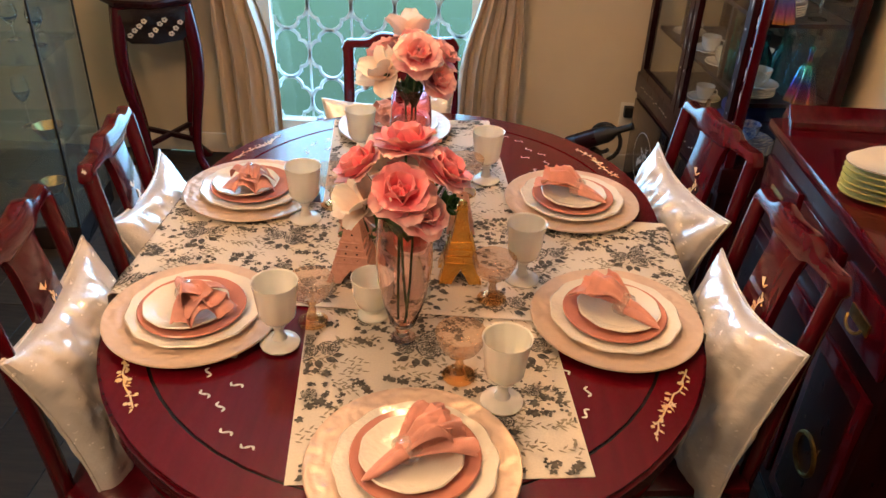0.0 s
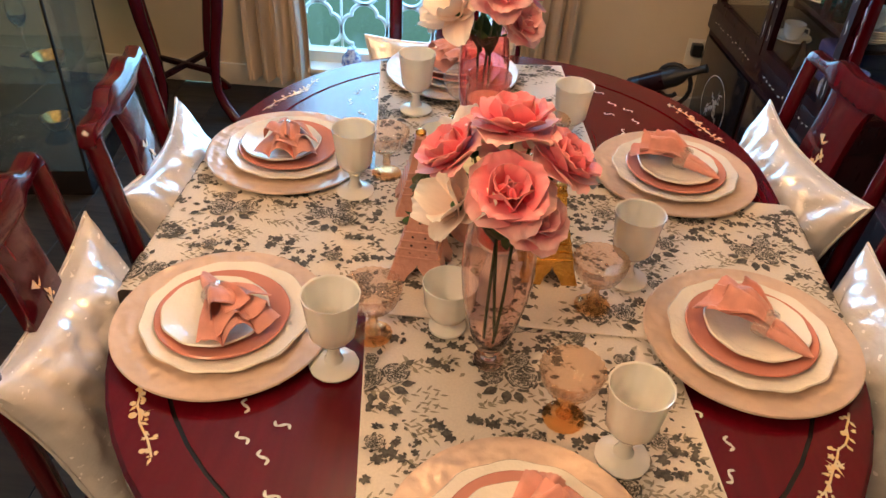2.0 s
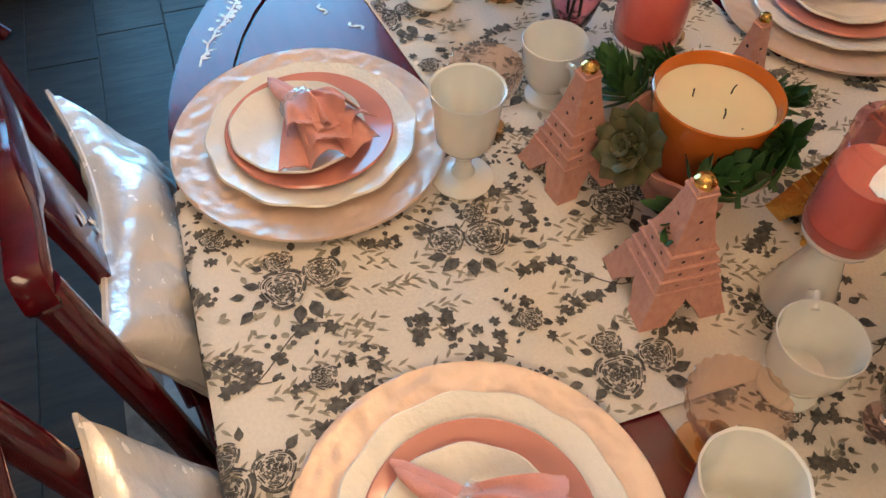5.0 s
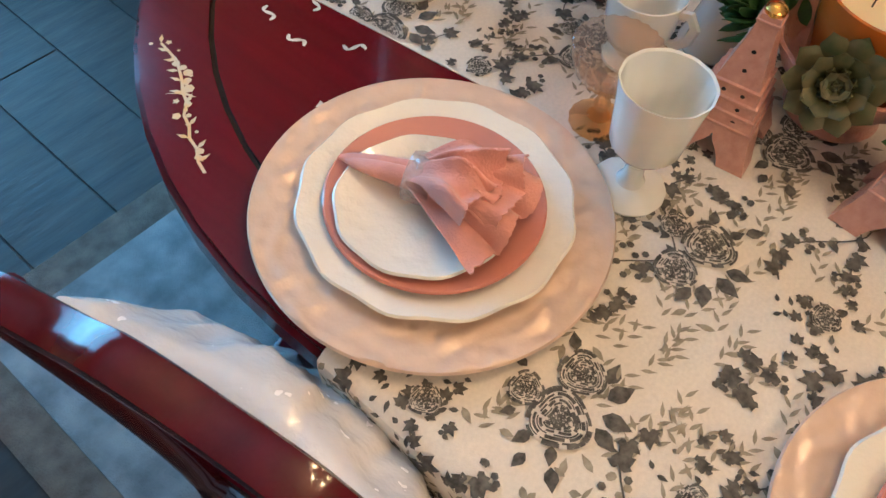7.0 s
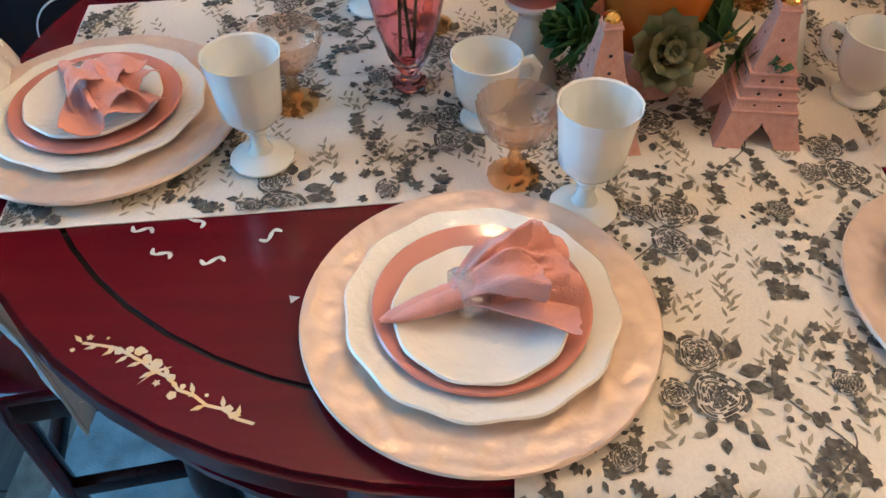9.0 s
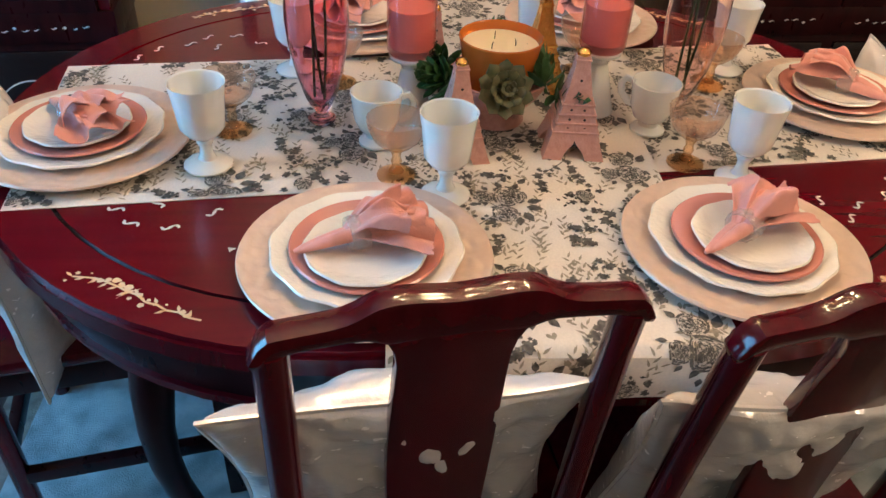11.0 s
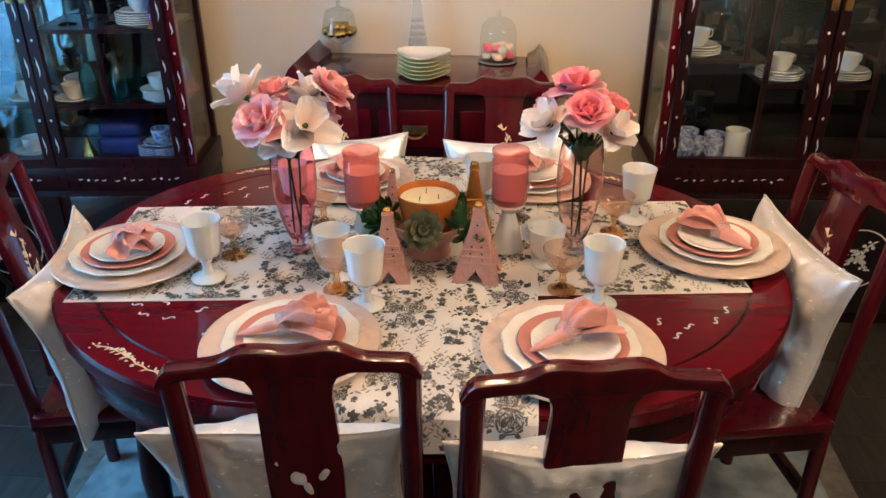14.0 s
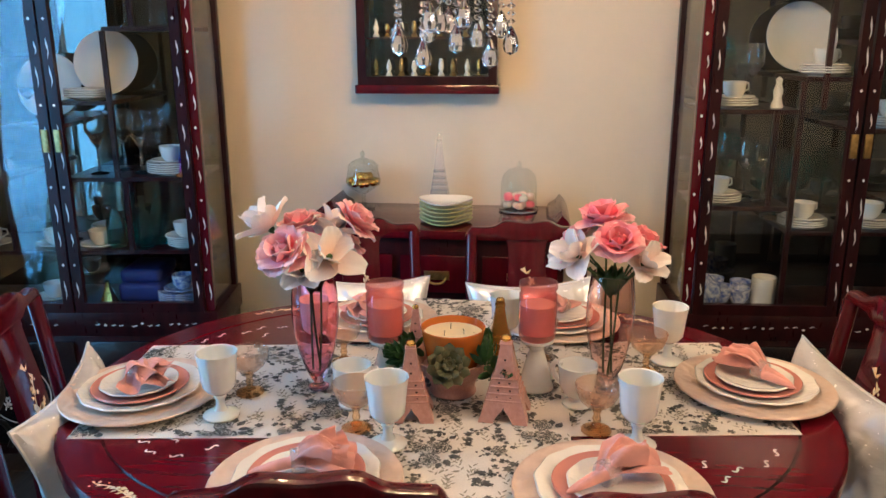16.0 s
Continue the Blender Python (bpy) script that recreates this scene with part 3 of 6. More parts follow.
# ---- chairs ----
def chair(label):
    """A rosewood side chair; its front looks along +y, its origin is on the floor under the seat."""
    c = thing("dining_chair", label, "chair", "chairs round the table")
    H, back = 0.936, -0.205

    def lean(z):
        return back - 0.055 * max(0, (z - 0.44) / 0.5) ** 1.3
    part("seat", box(0.42, 0.40, 0.028, (0, 0.005, 0.432), 0.008), ROSEWOOD, c)
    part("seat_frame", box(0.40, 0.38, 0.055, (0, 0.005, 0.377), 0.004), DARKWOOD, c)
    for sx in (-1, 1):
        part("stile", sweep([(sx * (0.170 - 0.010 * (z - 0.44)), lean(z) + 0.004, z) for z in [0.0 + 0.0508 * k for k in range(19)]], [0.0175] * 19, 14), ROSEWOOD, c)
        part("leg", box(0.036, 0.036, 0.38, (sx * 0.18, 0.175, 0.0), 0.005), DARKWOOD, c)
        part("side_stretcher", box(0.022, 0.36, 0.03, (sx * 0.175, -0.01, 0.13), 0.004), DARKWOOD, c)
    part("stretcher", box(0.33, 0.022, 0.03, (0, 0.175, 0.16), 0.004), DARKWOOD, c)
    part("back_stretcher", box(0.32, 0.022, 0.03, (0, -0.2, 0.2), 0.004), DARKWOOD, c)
    # crest rail with a raised middle and rounded ears
    top = []
    for k in range(41):
        x = -0.185 + 0.37 * k / 40
        u = abs(x) / 0.185
        z = H + 0.002 + 0.022 / (1 + math.exp((u - 0.46) * 22)) - 0.007 * math.exp(-(u / 0.22) ** 2) - 0.028 * max(0, (u - 0.88) / 0.12) ** 2
        top.append((x, z))
    low = []
    for k in range(41):
        x = 0.185 - 0.37 * k / 40
        u = abs(x) / 0.185
        z = H - 0.022 - 0.014 * math.exp(-((u - 1.0) / 0.12) ** 2) - 0.012 / (1 + math.exp((u - 0.40) * 40))
        low.append((x, z))
    crest = prism(top + low, 0.030, 0.008)
    for v in crest.verts:
        v.co.y += lean(v.co.z) + 0.012 - 0.35 * v.co.x ** 2
    part("crest_rail", crest, ROSEWOOD, c)
    # splat
    outl = []
    for k in range(21):
        z = 0.46 + (H - 0.026 - 0.46) * k / 20
        v = k / 20
        outl.append((0.055 + 0.005 * math.sin(v * math.pi * 1.0) ** 2 + 0.012 * (max(0, v - 0.9) / 0.1) ** 2, z))
    sp = prism(outl + [(-x, z) for x, z in reversed(outl)], 0.018, 0.003)
    for v in sp.verts:
        v.co.y += lean(v.co.z) + 0.006 + 0.012 * math.sin((v.co.z - 0.46) * 7)
    splat = part("splat", sp, ROSEWOOD, c)
    rnd = random.Random(4)
    polys = spray(None, (0.012, 0.60), (-0.012, 0.78), 11, 1.35) + spray(None, (-0.012, 0.68), (-0.034, 0.72), 12, 0.8)
    polys += [[(0.0, 0.80), (0.02, 0.815), (0.006, 0.822)], [(0.003, 0.806), (-0.012, 0.815), (-0.004, 0.802)]]
    bm = bmesh.new()
    for poly in polys:
        try:
            bm.faces.new([bm.verts.new((p[0], lean(p[1]) + 0.0166 + 0.012 * math.sin((p[1] - 0.46) * 7), p[1])) for p in poly])
        except ValueError:
            pass
    tagged(part("inlay", bm, PEARL, splat, "pearl bird and blossom inlay", smooth=False), kind="stuff")
    return c


def pillow(seed, label):
    """A satin throw pillow with pulled-out corners, standing on one edge."""
    p = thing("throw_pillow", label, "pillow", "pillows on the chairs")
    S, TH = 0.202, 0.078
    rnd = random.Random(seed)
    ph = [rnd.random() * 6 for _ in range(8)]

    def side(sign):
        def fn(u, v):
            x, z = u * 2 - 1, v * 2 - 1
            pull = 1 - 0.14 * (1 - x * x) * z * z
            pullx = 1 - 0.11 * (1 - z * z) * x * x
            body = max(0, 1 - x ** 2) ** 0.4 * max(0, 1 - z ** 2) ** 0.36
            wr = 0.004 * math.sin(13 * (abs(x) - abs(z)) + ph[4]) * abs(x * z) * body + body * (0.006 * noise.noise(Vector((x * 4.2, sign, z * 2.6)) + Vector(ph[:3])) + 0.007 * noise.noise(Vector((x * 8, sign, z * 5)) + Vector(ph[3:6])) + 0.0035 * noise.noise(Vector((x * 15, sign, z * 11)) + Vector(ph[2:5]))) + 0.005 * math.sin(7 * x + 4 * z + ph[0]) * body + 0.0035 * math.sin(11 * z - 6 * x + ph[1]) * body
            edge = 0.008 * math.sin(2.4 * x + ph[2]) * abs(z) + 0.005 * math.sin(2.6 * z + ph[3]) * abs(x)
            sag = 1 + 0.12 * (-z)
            fold = -0.012 * math.exp(-((abs(x) - 0.55 - 0.2 * z) / 0.12) ** 2) * body
            return (S * x * pullx, sign * (TH * body * sag * (1.0 if sign > 0 else 0.36) + wr + fold) + edge, S * z * pull)
        return fn
    bm = sheet(side(1), 64, 64)
    sheet(side(-1), 64, 64, bm=bm)
    bmesh.ops.remove_doubles(bm, verts=bm.verts, dist=0.0008)
    part("cushion", bm, SATIN, p)
    e = []
    f = side(1)
    for k in range(121):
        a = k / 120 * 4
        q, r = int(min(3, a)), a - int(min(3, a))
        u, v = ((r, 0), (1, r), (1 - r, 1), (0, 1 - r))[q]
        e.append(f(u, v))
    part("piping", sweep(e, 0.0035, 5, cap=False), SATIN, p)
    return p


SEATS = {  # place of the back's top, and the turn
    "west_far": (-0.742, 1.566, -81), "west_near": (-0.742, 1.145, -82),
    "east_far": (0.675, 1.808, 104), "east_near": (0.698, 1.303, 96),
    "window": (-0.166, 2.388, 192), "near": (0.005, 0.540, 12)}
first = None
for key, (x, y, rz) in SEATS.items():
    lab = "glossy red rosewood dining chair with pearl-inlaid splat" + (" before the window" if key == "window" else "")
    m = pose(x, y, 0.008, 0, 0, rz) @ pose(0, 0.25, 0)
    if first is None:
        first = chair(lab)
        first.matrix_world = m
    else:
        tagged(copy_thing(first, m), lab)
PIL = {"west_far": (-0.660, 1.614, -83, -2, 16), "west_near": (-0.660, 1.160, -84, 1, 16), "east_far": (0.580, 1.790, 103, -3, 14), "east_near": (0.604, 1.260, 97, 4, 14),
       "window": (-0.180, 2.236, 192, 2, 9), "near": (0.022, 0.632, 12, -2, 10)}
for i, (key, (x, y, rz, roll, back)) in enumerate(PIL.items()):
    pl = pillow(i, "white satin throw pillow leaning on a chair's back")
    pl.matrix_world = pose(x, y, 0.606, 0, 0, rz) @ pose(0, 0, 0, back, roll, 0)


# ---- table linen ----
CLZ = TOP + 0.0015
RUN = pose(-0.028, 1.490, 0, 0, 0, 6.8)
RUNW, RUNL = 0.465, 1.400
CROSS = pose(TX, 1.415, 0, 0, 0, -0.6)
CROSSW, CROSSL, DROP = 0.42, 1.165, 0.07


runner = thing("table_runner", "cream cotton table runner printed with charcoal roses", "table runner")
runner.matrix_world = RUN
part("cloth", sheet(lambda u, v: ((u - 0.5) * RUNW, (v - 0.5) * RUNL, CLZ + 0.0004 * math.sin(30 * u) * math.sin(40 * v)), 16, 40, 0.0012), CLOTH, runner)
cross = thing("cross_runner", "cream rose-printed cloth laid across and hanging over the table's sides", "table runner")
cross.matrix_world = CROSS


def cross_at(s, w, lift=0.0):
    """A point on the cross cloth: s along it, w across; past the table's edge it hangs down."""
    half = TR + 0.004
    z0 = TOP + 0.0052 + lift
    a = abs(s) - half
    if a <= 0:
        return (s, w, z0)
    r = 0.012
    sg = 1 if s > 0 else -1
    if a < r * 1.57:
        t = a / r
        return (sg * (half + (r + lift) * math.sin(t)), w, TOP + 0.0052 - r + (r + lift) * math.cos(t))
    dn = a - r * 1.57
    return (sg * (half + r + lift + 0.006 * math.sin(w * 22 + 1) * dn / DROP), w, TOP + 0.0052 - r - dn)


CL = TR + 0.02 + DROP
part("cloth", sheet(lambda u, v: cross_at((u - 0.5) * 2 * CL, (v - 0.5) * CROSSW), 110, 24, 0.0012), CLOTH, cross)


# the printed roses: leaves, petals and stems as flat printed shapes
def leaf_poly(c, ang, ln, wd):
    return [(c[0] + ln * f * math.cos(ang) - s * wd * math.sin(math.pi * f ** 0.8) * math.sin(ang), c[1] + ln * f * math.sin(ang) + s * wd * math.sin(math.pi * f ** 0.8) * math.cos(ang))
            for f, s in ((0, 0), (0.25, 1), (0.5, 1), (0.8, 0.8), (1, 0), (0.8, -0.8), (0.5, -1), (0.25, -1))]


def maple(c, ang, r, rnd):
    out = []
    for k, (da, l) in enumerate(((0, 1), (0.75, 0.85), (-0.75, 0.85), (1.6, 0.6), (-1.6, 0.6))):
        out.append(leaf_poly(c, ang + da, r * l, r * 0.26))
    return out


def stroke(pts, w):
    out = []
    for a, b in zip(pts, pts[1:]):
        a, b = Vector(a), Vector(b)
        d = b - a
        if d.length < 1e-6:
            continue
        n = Vector((-d.y, d.x)).normalized() * w
        out.append([a + n, a - n, b - n, b + n])
    return out


def rose_print(c, r, rnd):
    """One engraved rose: broken rings of curved strokes closing on a dark heart."""
    dark, pale = [], []
    sides = 16
    pale.append([(c[0] + r * (1 + 0.08 * math.sin(5 * a)) * math.cos(a), c[1] + r * (1 + 0.08 * math.sin(5 * a)) * math.sin(a)) for a in [2 * math.pi * k / sides for k in range(sides)]])
    for ring, w in ((1.0, 0.09), (0.9, 0.035), (0.78, 0.07), (0.67, 0.035), (0.56, 0.08), (0.45, 0.04), (0.34, 0.09), (0.22, 0.08), (0.1, 0.08)):
        a = rnd.random() * 6
        end = a + 2 * math.pi * 0.95
        while a < end:
            span = rnd.uniform(0.35, 1.0)
            seg = [(c[0] + r * (ring + 0.08 * math.sin(3 * (a + span * k / 5))) * math.cos(a + span * k / 5), c[1] + r * (ring + 0.08 * math.sin(3 * (a + span * k / 5))) * math.sin(a + span * k / 5)) for k in range(6)]
            dark += stroke(seg, r * w * rnd.uniform(0.5, 1.0))
            a += span + rnd.uniform(0.08, 0.35)
    return dark, pale


def motif_roses(o, flip, rnd):
    dark, pale, white, rose = [], [], [], []
    P = lambda x, y: (o[0] + flip * x * 1.15, o[1] + y * 1.15)
    for x, y, r in ((-0.022, 0.012, 0.0165), (0.016, 0.004, 0.021), (0.014, 0.034, 0.0125)):
        d, p = rose_print(P(x, y), r * 1.15, rnd)
        rose += d
        white += p
    for x, y, a, l in ((-0.018, -0.012, 3.6, 0.026), (-0.006, -0.016, 4.5, 0.026), (0.004, -0.018, 5.0, 0.024), (-0.028, -0.006, 3.0, 0.022), (0.036, 0.012, 0.4, 0.018), (0.034, -0.004, -0.5, 0.017),
                       (0.046, -0.012, -0.7, 0.02), (-0.034, 0.026, 2.4, 0.018), (0.0, 0.044, 1.7, 0.015), (0.03, 0.03, 0.6, 0.014), (0.05, 0.006, 0.1, 0.016)):
        dark.append(leaf_poly(P(x, y), a if flip > 0 else math.pi - a, l * 1.0, l * 0.30))
    for k in range(16):
        x, y = rnd.uniform(-0.05, 0.06), rnd.uniform(-0.035, 0.05)
        pale.append(leaf_poly(P(x * 1.2, y * 1.25), rnd.random() * 6, rnd.uniform(0.01, 0.018), 0.0032))
    return dark, pale, white, rose


def motif_sprig(o, flip, rnd):
    dark, pale = [], []
    P = lambda x, y: (o[0] + flip * x, o[1] + y)
    path = [P(0.0 + 0.11 * f, 0.02 * math.sin(f * 5) - 0.02 * f) for f in [k / 12 for k in range(13)]]
    dark += stroke(path, 0.0008)
    for f in (1, 3, 5, 8, 10, 12):
        p = path[f]
        dark += maple(p, rnd.random() * 6, rnd.uniform(0.011, 0.018), rnd) if f % 2 else [leaf_poly(p, rnd.random() * 6, 0.014, 0.0035)]
    for k in range(14):
        a, r = rnd.random() * 6.28, rnd.random() ** 0.5 * 0.018
        x, y = path[7][0] + r * math.cos(a), path[7][1] + r * math.sin(a)
        (dark if k % 3 else pale).append([(x + 0.0036 * math.cos(q), y + 0.0036 * math.sin(q)) for q in [k2 * 1.047 for k2 in range(6)]])
    return dark, pale


def motif_bouquet(o, flip, rnd):
    dark, pale = [], []
    for k in range(34):
        a, r = rnd.random() * 6.28, rnd.random() ** 0.6 * 0.042
        c = (o[0] + 1.25 * r * math.cos(a), o[1] + 0.85 * r * math.sin(a))
        if k % 3 == 0:
            dark += maple(c, rnd.random() * 6, 0.010, rnd)
        else:
            dark.append(leaf_poly(c, rnd.random() * 6.28, rnd.uniform(0.006, 0.011), 0.0022))
    d, p = rose_print((o[0] + 0.012 * flip, o[1] - 0.004), 0.013, rnd)
    return dark, pale, p, d


def motif_berries(o, flip, rnd):
    """A small loose cluster: buds on a thin stalk with two or three leaves."""
    dark, pale = [], []
    a0 = rnd.random() * 6.28
    end = (o[0] + 0.03 * math.cos(a0), o[1] + 0.03 * math.sin(a0))
    dark += stroke([o, end], 0.0007)
    for k in range(9):
        a, r = rnd.random() * 6.28, rnd.random() ** 0.5 * 0.014
        c = (end[0] + r * math.cos(a), end[1] + r * math.sin(a))
        dark.append([(c[0] + 0.0034 * math.cos(q), c[1] + 0.0034 * math.sin(q)) for q in [k2 * 1.26 for k2 in range(5)]])
    for k in range(3):
        dark += maple((o[0] + 0.012 * k * math.cos(a0), o[1] + 0.012 * k * math.sin(a0)), a0 + 1.4 + 1.7 * k, rnd.uniform(0.011, 0.017), rnd)
    return dark, pale


def wisps(o, rnd):
    pale = []
    for q in range(2):
        cx, cy, a = o[0] + rnd.uniform(-0.02, 0.02), o[1] + rnd.uniform(-0.015, 0.015), rnd.uniform(-0.5, 0.5)
        for k in range(5):
            pale.append(leaf_poly((cx + 0.008 * k * math.cos(a), cy + 0.008 * k * math.sin(a)), a + (0.6 if k % 2 else -0.6), 0.014, 0.0018))
    return pale


def printed(hw, hl, seed, ox, oy):
    """All print of a cloth with half sizes hw, hl, kept inside its hems."""
    rnd = random.Random(seed)
    dark, pale, white, rose = [], [], [], []
    PX, PY = 0.19, 0.2
    for i in range(-5, 6):
        for j in range(-5, 6):
            flip = 1 if (i + j) % 2 == 0 else -1
            o = (ox + i * PX + (0.1 if j % 2 else 0), oy + j * PY)
            for fn, off in ((motif_roses, (0, 0)), (motif_sprig, (-0.11, 0.055)), (motif_bouquet, (0.1, 0.095)), (motif_sprig, (0.03, -0.06)), (motif_berries, (-0.06, -0.075)), (motif_berries, (0.075, 0.035)), (motif_berries, (0.0, 0.1))):
                c = (o[0] + off[0] * 1.0, o[1] + off[1])
                if abs(c[0]) > hw + 0.1 or abs(c[1]) > hl + 0.1:
                    continue
                got = fn(c, flip, rnd)
                dark += got[0]
                pale += got[1]
                if len(got) > 2:
                    white += got[2]
                    rose += got[3]
            for k in range(15):
                c = (o[0] + rnd.uniform(-0.1, 0.1), o[1] + rnd.uniform(-0.1, 0.1))
                if abs(c[0]) < hw and abs(c[1]) < hl:
                    pale += wisps(c, rnd)
    keep = lambda ps: [p for p in ps if all(abs(q[0]) < hw - 0.002 and abs(q[1]) < hl - 0.002 for q in p)]
    return keep(dark), keep(pale), keep(white), keep(rose)


d, p, w, r_ = printed(RUNW / 2, RUNL / 2, 5, -0.02, -0.40)
tagged(part("rose_print", flat(d, CLZ + 0.0014), PRINT, runner, "charcoal rose print", False), kind="stuff")
tagged(part("pale_print", flat(p, CLZ + 0.0011), PRINT2, runner, "faded sepia leaf print", False), kind="stuff")
tagged(part("rose_ground", flat(w, CLZ + 0.0020), CLOTH, runner, "pale ground of the printed roses", False), kind="stuff")
tagged(part("rose_outline", flat(r_, CLZ + 0.0026), PRINT, runner, "engraved charcoal rose petals", False), kind="stuff")


def draped(polys, lift):
    bm = bmesh.new()
    for i, poly in enumerate(polys):
        try:
            bm.faces.new([bm.verts.new(cross_at(q[0], q[1], lift + (i * 7 % 97) * 5e-6)) for q in poly])
        except ValueError:
            pass
    return bm


d, p, w, r_ = printed(CL, CROSSW / 2, 9, -0.285, 0.03)
tagged(part("rose_print", draped(d, 0.0010), PRINT, cross, "charcoal rose print", False), kind="stuff")
tagged(part("pale_print", draped(p, 0.0007), PRINT2, cross, "faded sepia leaf print", False), kind="stuff")
tagged(part("rose_ground", draped(w, 0.0016), CLOTH, cross, "pale ground of the printed roses", False), kind="stuff")
tagged(part("rose_outline", draped(r_, 0.0022), PRINT, cross, "engraved charcoal rose petals", False), kind="stuff")

# ---- place settings ----
ZC = TOP + 0.0062


def single(name, bm, material, label, category, group=""):
    return tagged(obj(name, bm, material), label, category, group)


def plate_profile(r, rise, foot, t=0.004):
    return [(0.0, 0.002), (foot, 0.002), (foot, 0.0), (foot + 0.004, 0.0), (foot + 0.005, 0.003), (r * 0.72, rise * 0.35), (r - 0.001, rise), (r, rise + t * 0.5), (r - 0.002, rise + t),
            (r * 0.73, rise * 0.35 + t), (r * 0.64, t + 0.001), (0.0, t + 0.001)]


ch_prof = [(0.0, 0.002), (0.1, 0.002), (0.1, 0.0), (0.104, 0.0), (0.105, 0.003), (0.13, 0.0045), (0.1625, 0.010), (0.164, 0.0125), (0.1625, 0.015)]
ch_prof += [(0.1605 - 0.0035 * k, 0.0148 - 0.0058 * min(1, k / 12)) for k in range(24)] + [(0.06, 0.0085), (0.03, 0.0085), (0.0, 0.0085)]
bm = lathe(ch_prof, 150)
for v in bm.verts:
    if v.co.z > 0.0065 and 0.05 < v.co.xy.length < 0.161:
        v.co.z += 0.0030 * noise.noise(Vector((v.co.x, v.co.y, 0.0)) * 82)
charger = single("charger_plate", bm, CHARGER, "pearly pink-beige hammered charger plate under the dinner plate", "charger plate", "charger plates")
dinner = single("dinner_plate", lathe(plate_profile(0.124, 0.013, 0.07), 96, 0.014, 12), EMBOSS, "white scalloped embossed porcelain dinner plate on a charger", "plate", "dinner plates")
salad = single("salad_plate", lathe(plate_profile(0.099, 0.010, 0.06), 64), PINKP, "glossy dusty-pink salad plate stacked on the white plate", "plate", "salad plates")
bread = single("bread_plate", lathe(plate_profile(0.079, 0.010, 0.045), 72, 0.012, 10), EMBOSS, "small white scalloped porcelain plate on the pink plate", "plate", "bread plates")


def napkin(seed):
    """A linen napkin drawn through a ring: a rolled point towards +x, loose pleats of cloth with frayed ends towards -x."""
    rnd = random.Random(seed)
    n = thing("napkin", "coral linen napkin gathered through a crystal ring", "napkin", "napkins")

    def fan(spread, reach, lift, turn, pleats, seed2):
        """Cloth that opens from the ring in uneven pleats, its far edge frayed."""
        ph = [rnd.random() * 6 for _ in range(5)]

        def fn(u, v):
            a = turn + (v - 0.5) * 2 * radians(spread)
            fray = 1 + 0.035 * noise.noise(Vector((v * 46, seed2, 0.0))) + 0.10 * noise.noise(Vector((v * 3.1, seed2, 4.0)))
            r = reach * u * fray
            open_ = u ** 0.8
            fold = math.sin(v * pleats * 2 * math.pi + ph[0] + 1.2 * u) + 0.5 * math.sin(v * pleats * 4.3 + ph[1] - 2 * u)
            crumple = noise.noise(Vector((v * 4 + ph[2], u * 2.4, seed2)))
            y = 0.009 * (2 * v - 1) + r * math.sin(a) * 0.92 + 0.006 * open_ * math.cos(v * pleats * 2 * math.pi + ph[3])
            x = 0.028 - r * math.cos(a) - 0.004 * crumple * u
            droop = lift * math.sin(min(1.0, u * 1.15) * math.pi * 0.62) - 0.5 * lift * (2 * v - 1) ** 2 * u
            z = 0.019 + droop + open_ * (0.0075 * fold + 0.016 * crumple)
            return (x, y, max(0.0035 + 0.001 * seed2, z))
        return sheet(fn, 20, 56, 0.0013)
    k = rnd.uniform(-0.12, 0.12)
    part("fold", fan(27, 0.108, 0.008, 0.10 + k, 2.4, 1), NAPKIN, n)
    part("fold", fan(22, 0.098, 0.022, -0.08 + k, 1.9, 2), NAPKIN, n)
    part("fold", fan(17, 0.082, 0.034, -0.26 + k, 1.6, 3), NAPKIN, n)
    part("fold", fan(15, 0.076, 0.036, 0.22 + k, 1.4, 4), NAPKIN, n)
    part("rolled_point", sweep([(0.0, 0.006, 0.021), (0.03, 0.0055, 0.021), (0.055, 0.003, 0.0165), (0.072, 0.001, 0.0125), (0.080, 0.0, 0.011)], [0.0095, 0.0095, 0.0075, 0.005, 0.002], 12, 0.85), NAPKIN, n)
    part("rolled_point", sweep([(0.0, -0.006, 0.015), (0.03, -0.0055, 0.015), (0.055, -0.0045, 0.0125), (0.078, -0.004, 0.0095), (0.088, -0.004, 0.0085)], [0.0105, 0.0105, 0.009, 0.006, 0.002], 12, 0.85), NAPKIN, n)
    return n


def napkin_ring():
    r = thing("napkin_ring", "clear cut-crystal napkin ring round a coral napkin", "napkin ring", "napkin rings")
    bm = bmesh.new()
    n = 28
    prof = ((0.0190, -0.012), (0.0220, -0.012), (0.0232, -0.006), (0.0232, 0.0), (0.0232, 0.006), (0.0220, 0.012), (0.0190, 0.012))
    rows = [[bm.verts.new((z, rr * (1 + (0.06 if (k + j) % 2 else 0)) * math.cos(2 * math.pi * k / n), 0.021 + 0.88 * rr * (1 + (0.06 if (k + j) % 2 else 0)) * math.sin(2 * math.pi * k / n))) for k in range(n)] for j, (rr, z) in enumerate(prof)]
    for a, b in zip(rows, rows[1:] + rows[:1]):
        for k in range(n):
            bm.faces.new((a[k], a[(k + 1) % n], b[(k + 1) % n], b[k]))
    part("band", bm, CUTGLASS, r, smooth=False)
    part("rosette", lathe([(0.0, 0.006), (0.004, 0.005), (0.008, 0.001), (0.0, 0.0)], 10, 0.15, 5, at=(0, 0, 0.0395)), CUTGLASS, r, "faceted flower on the ring")
    return r


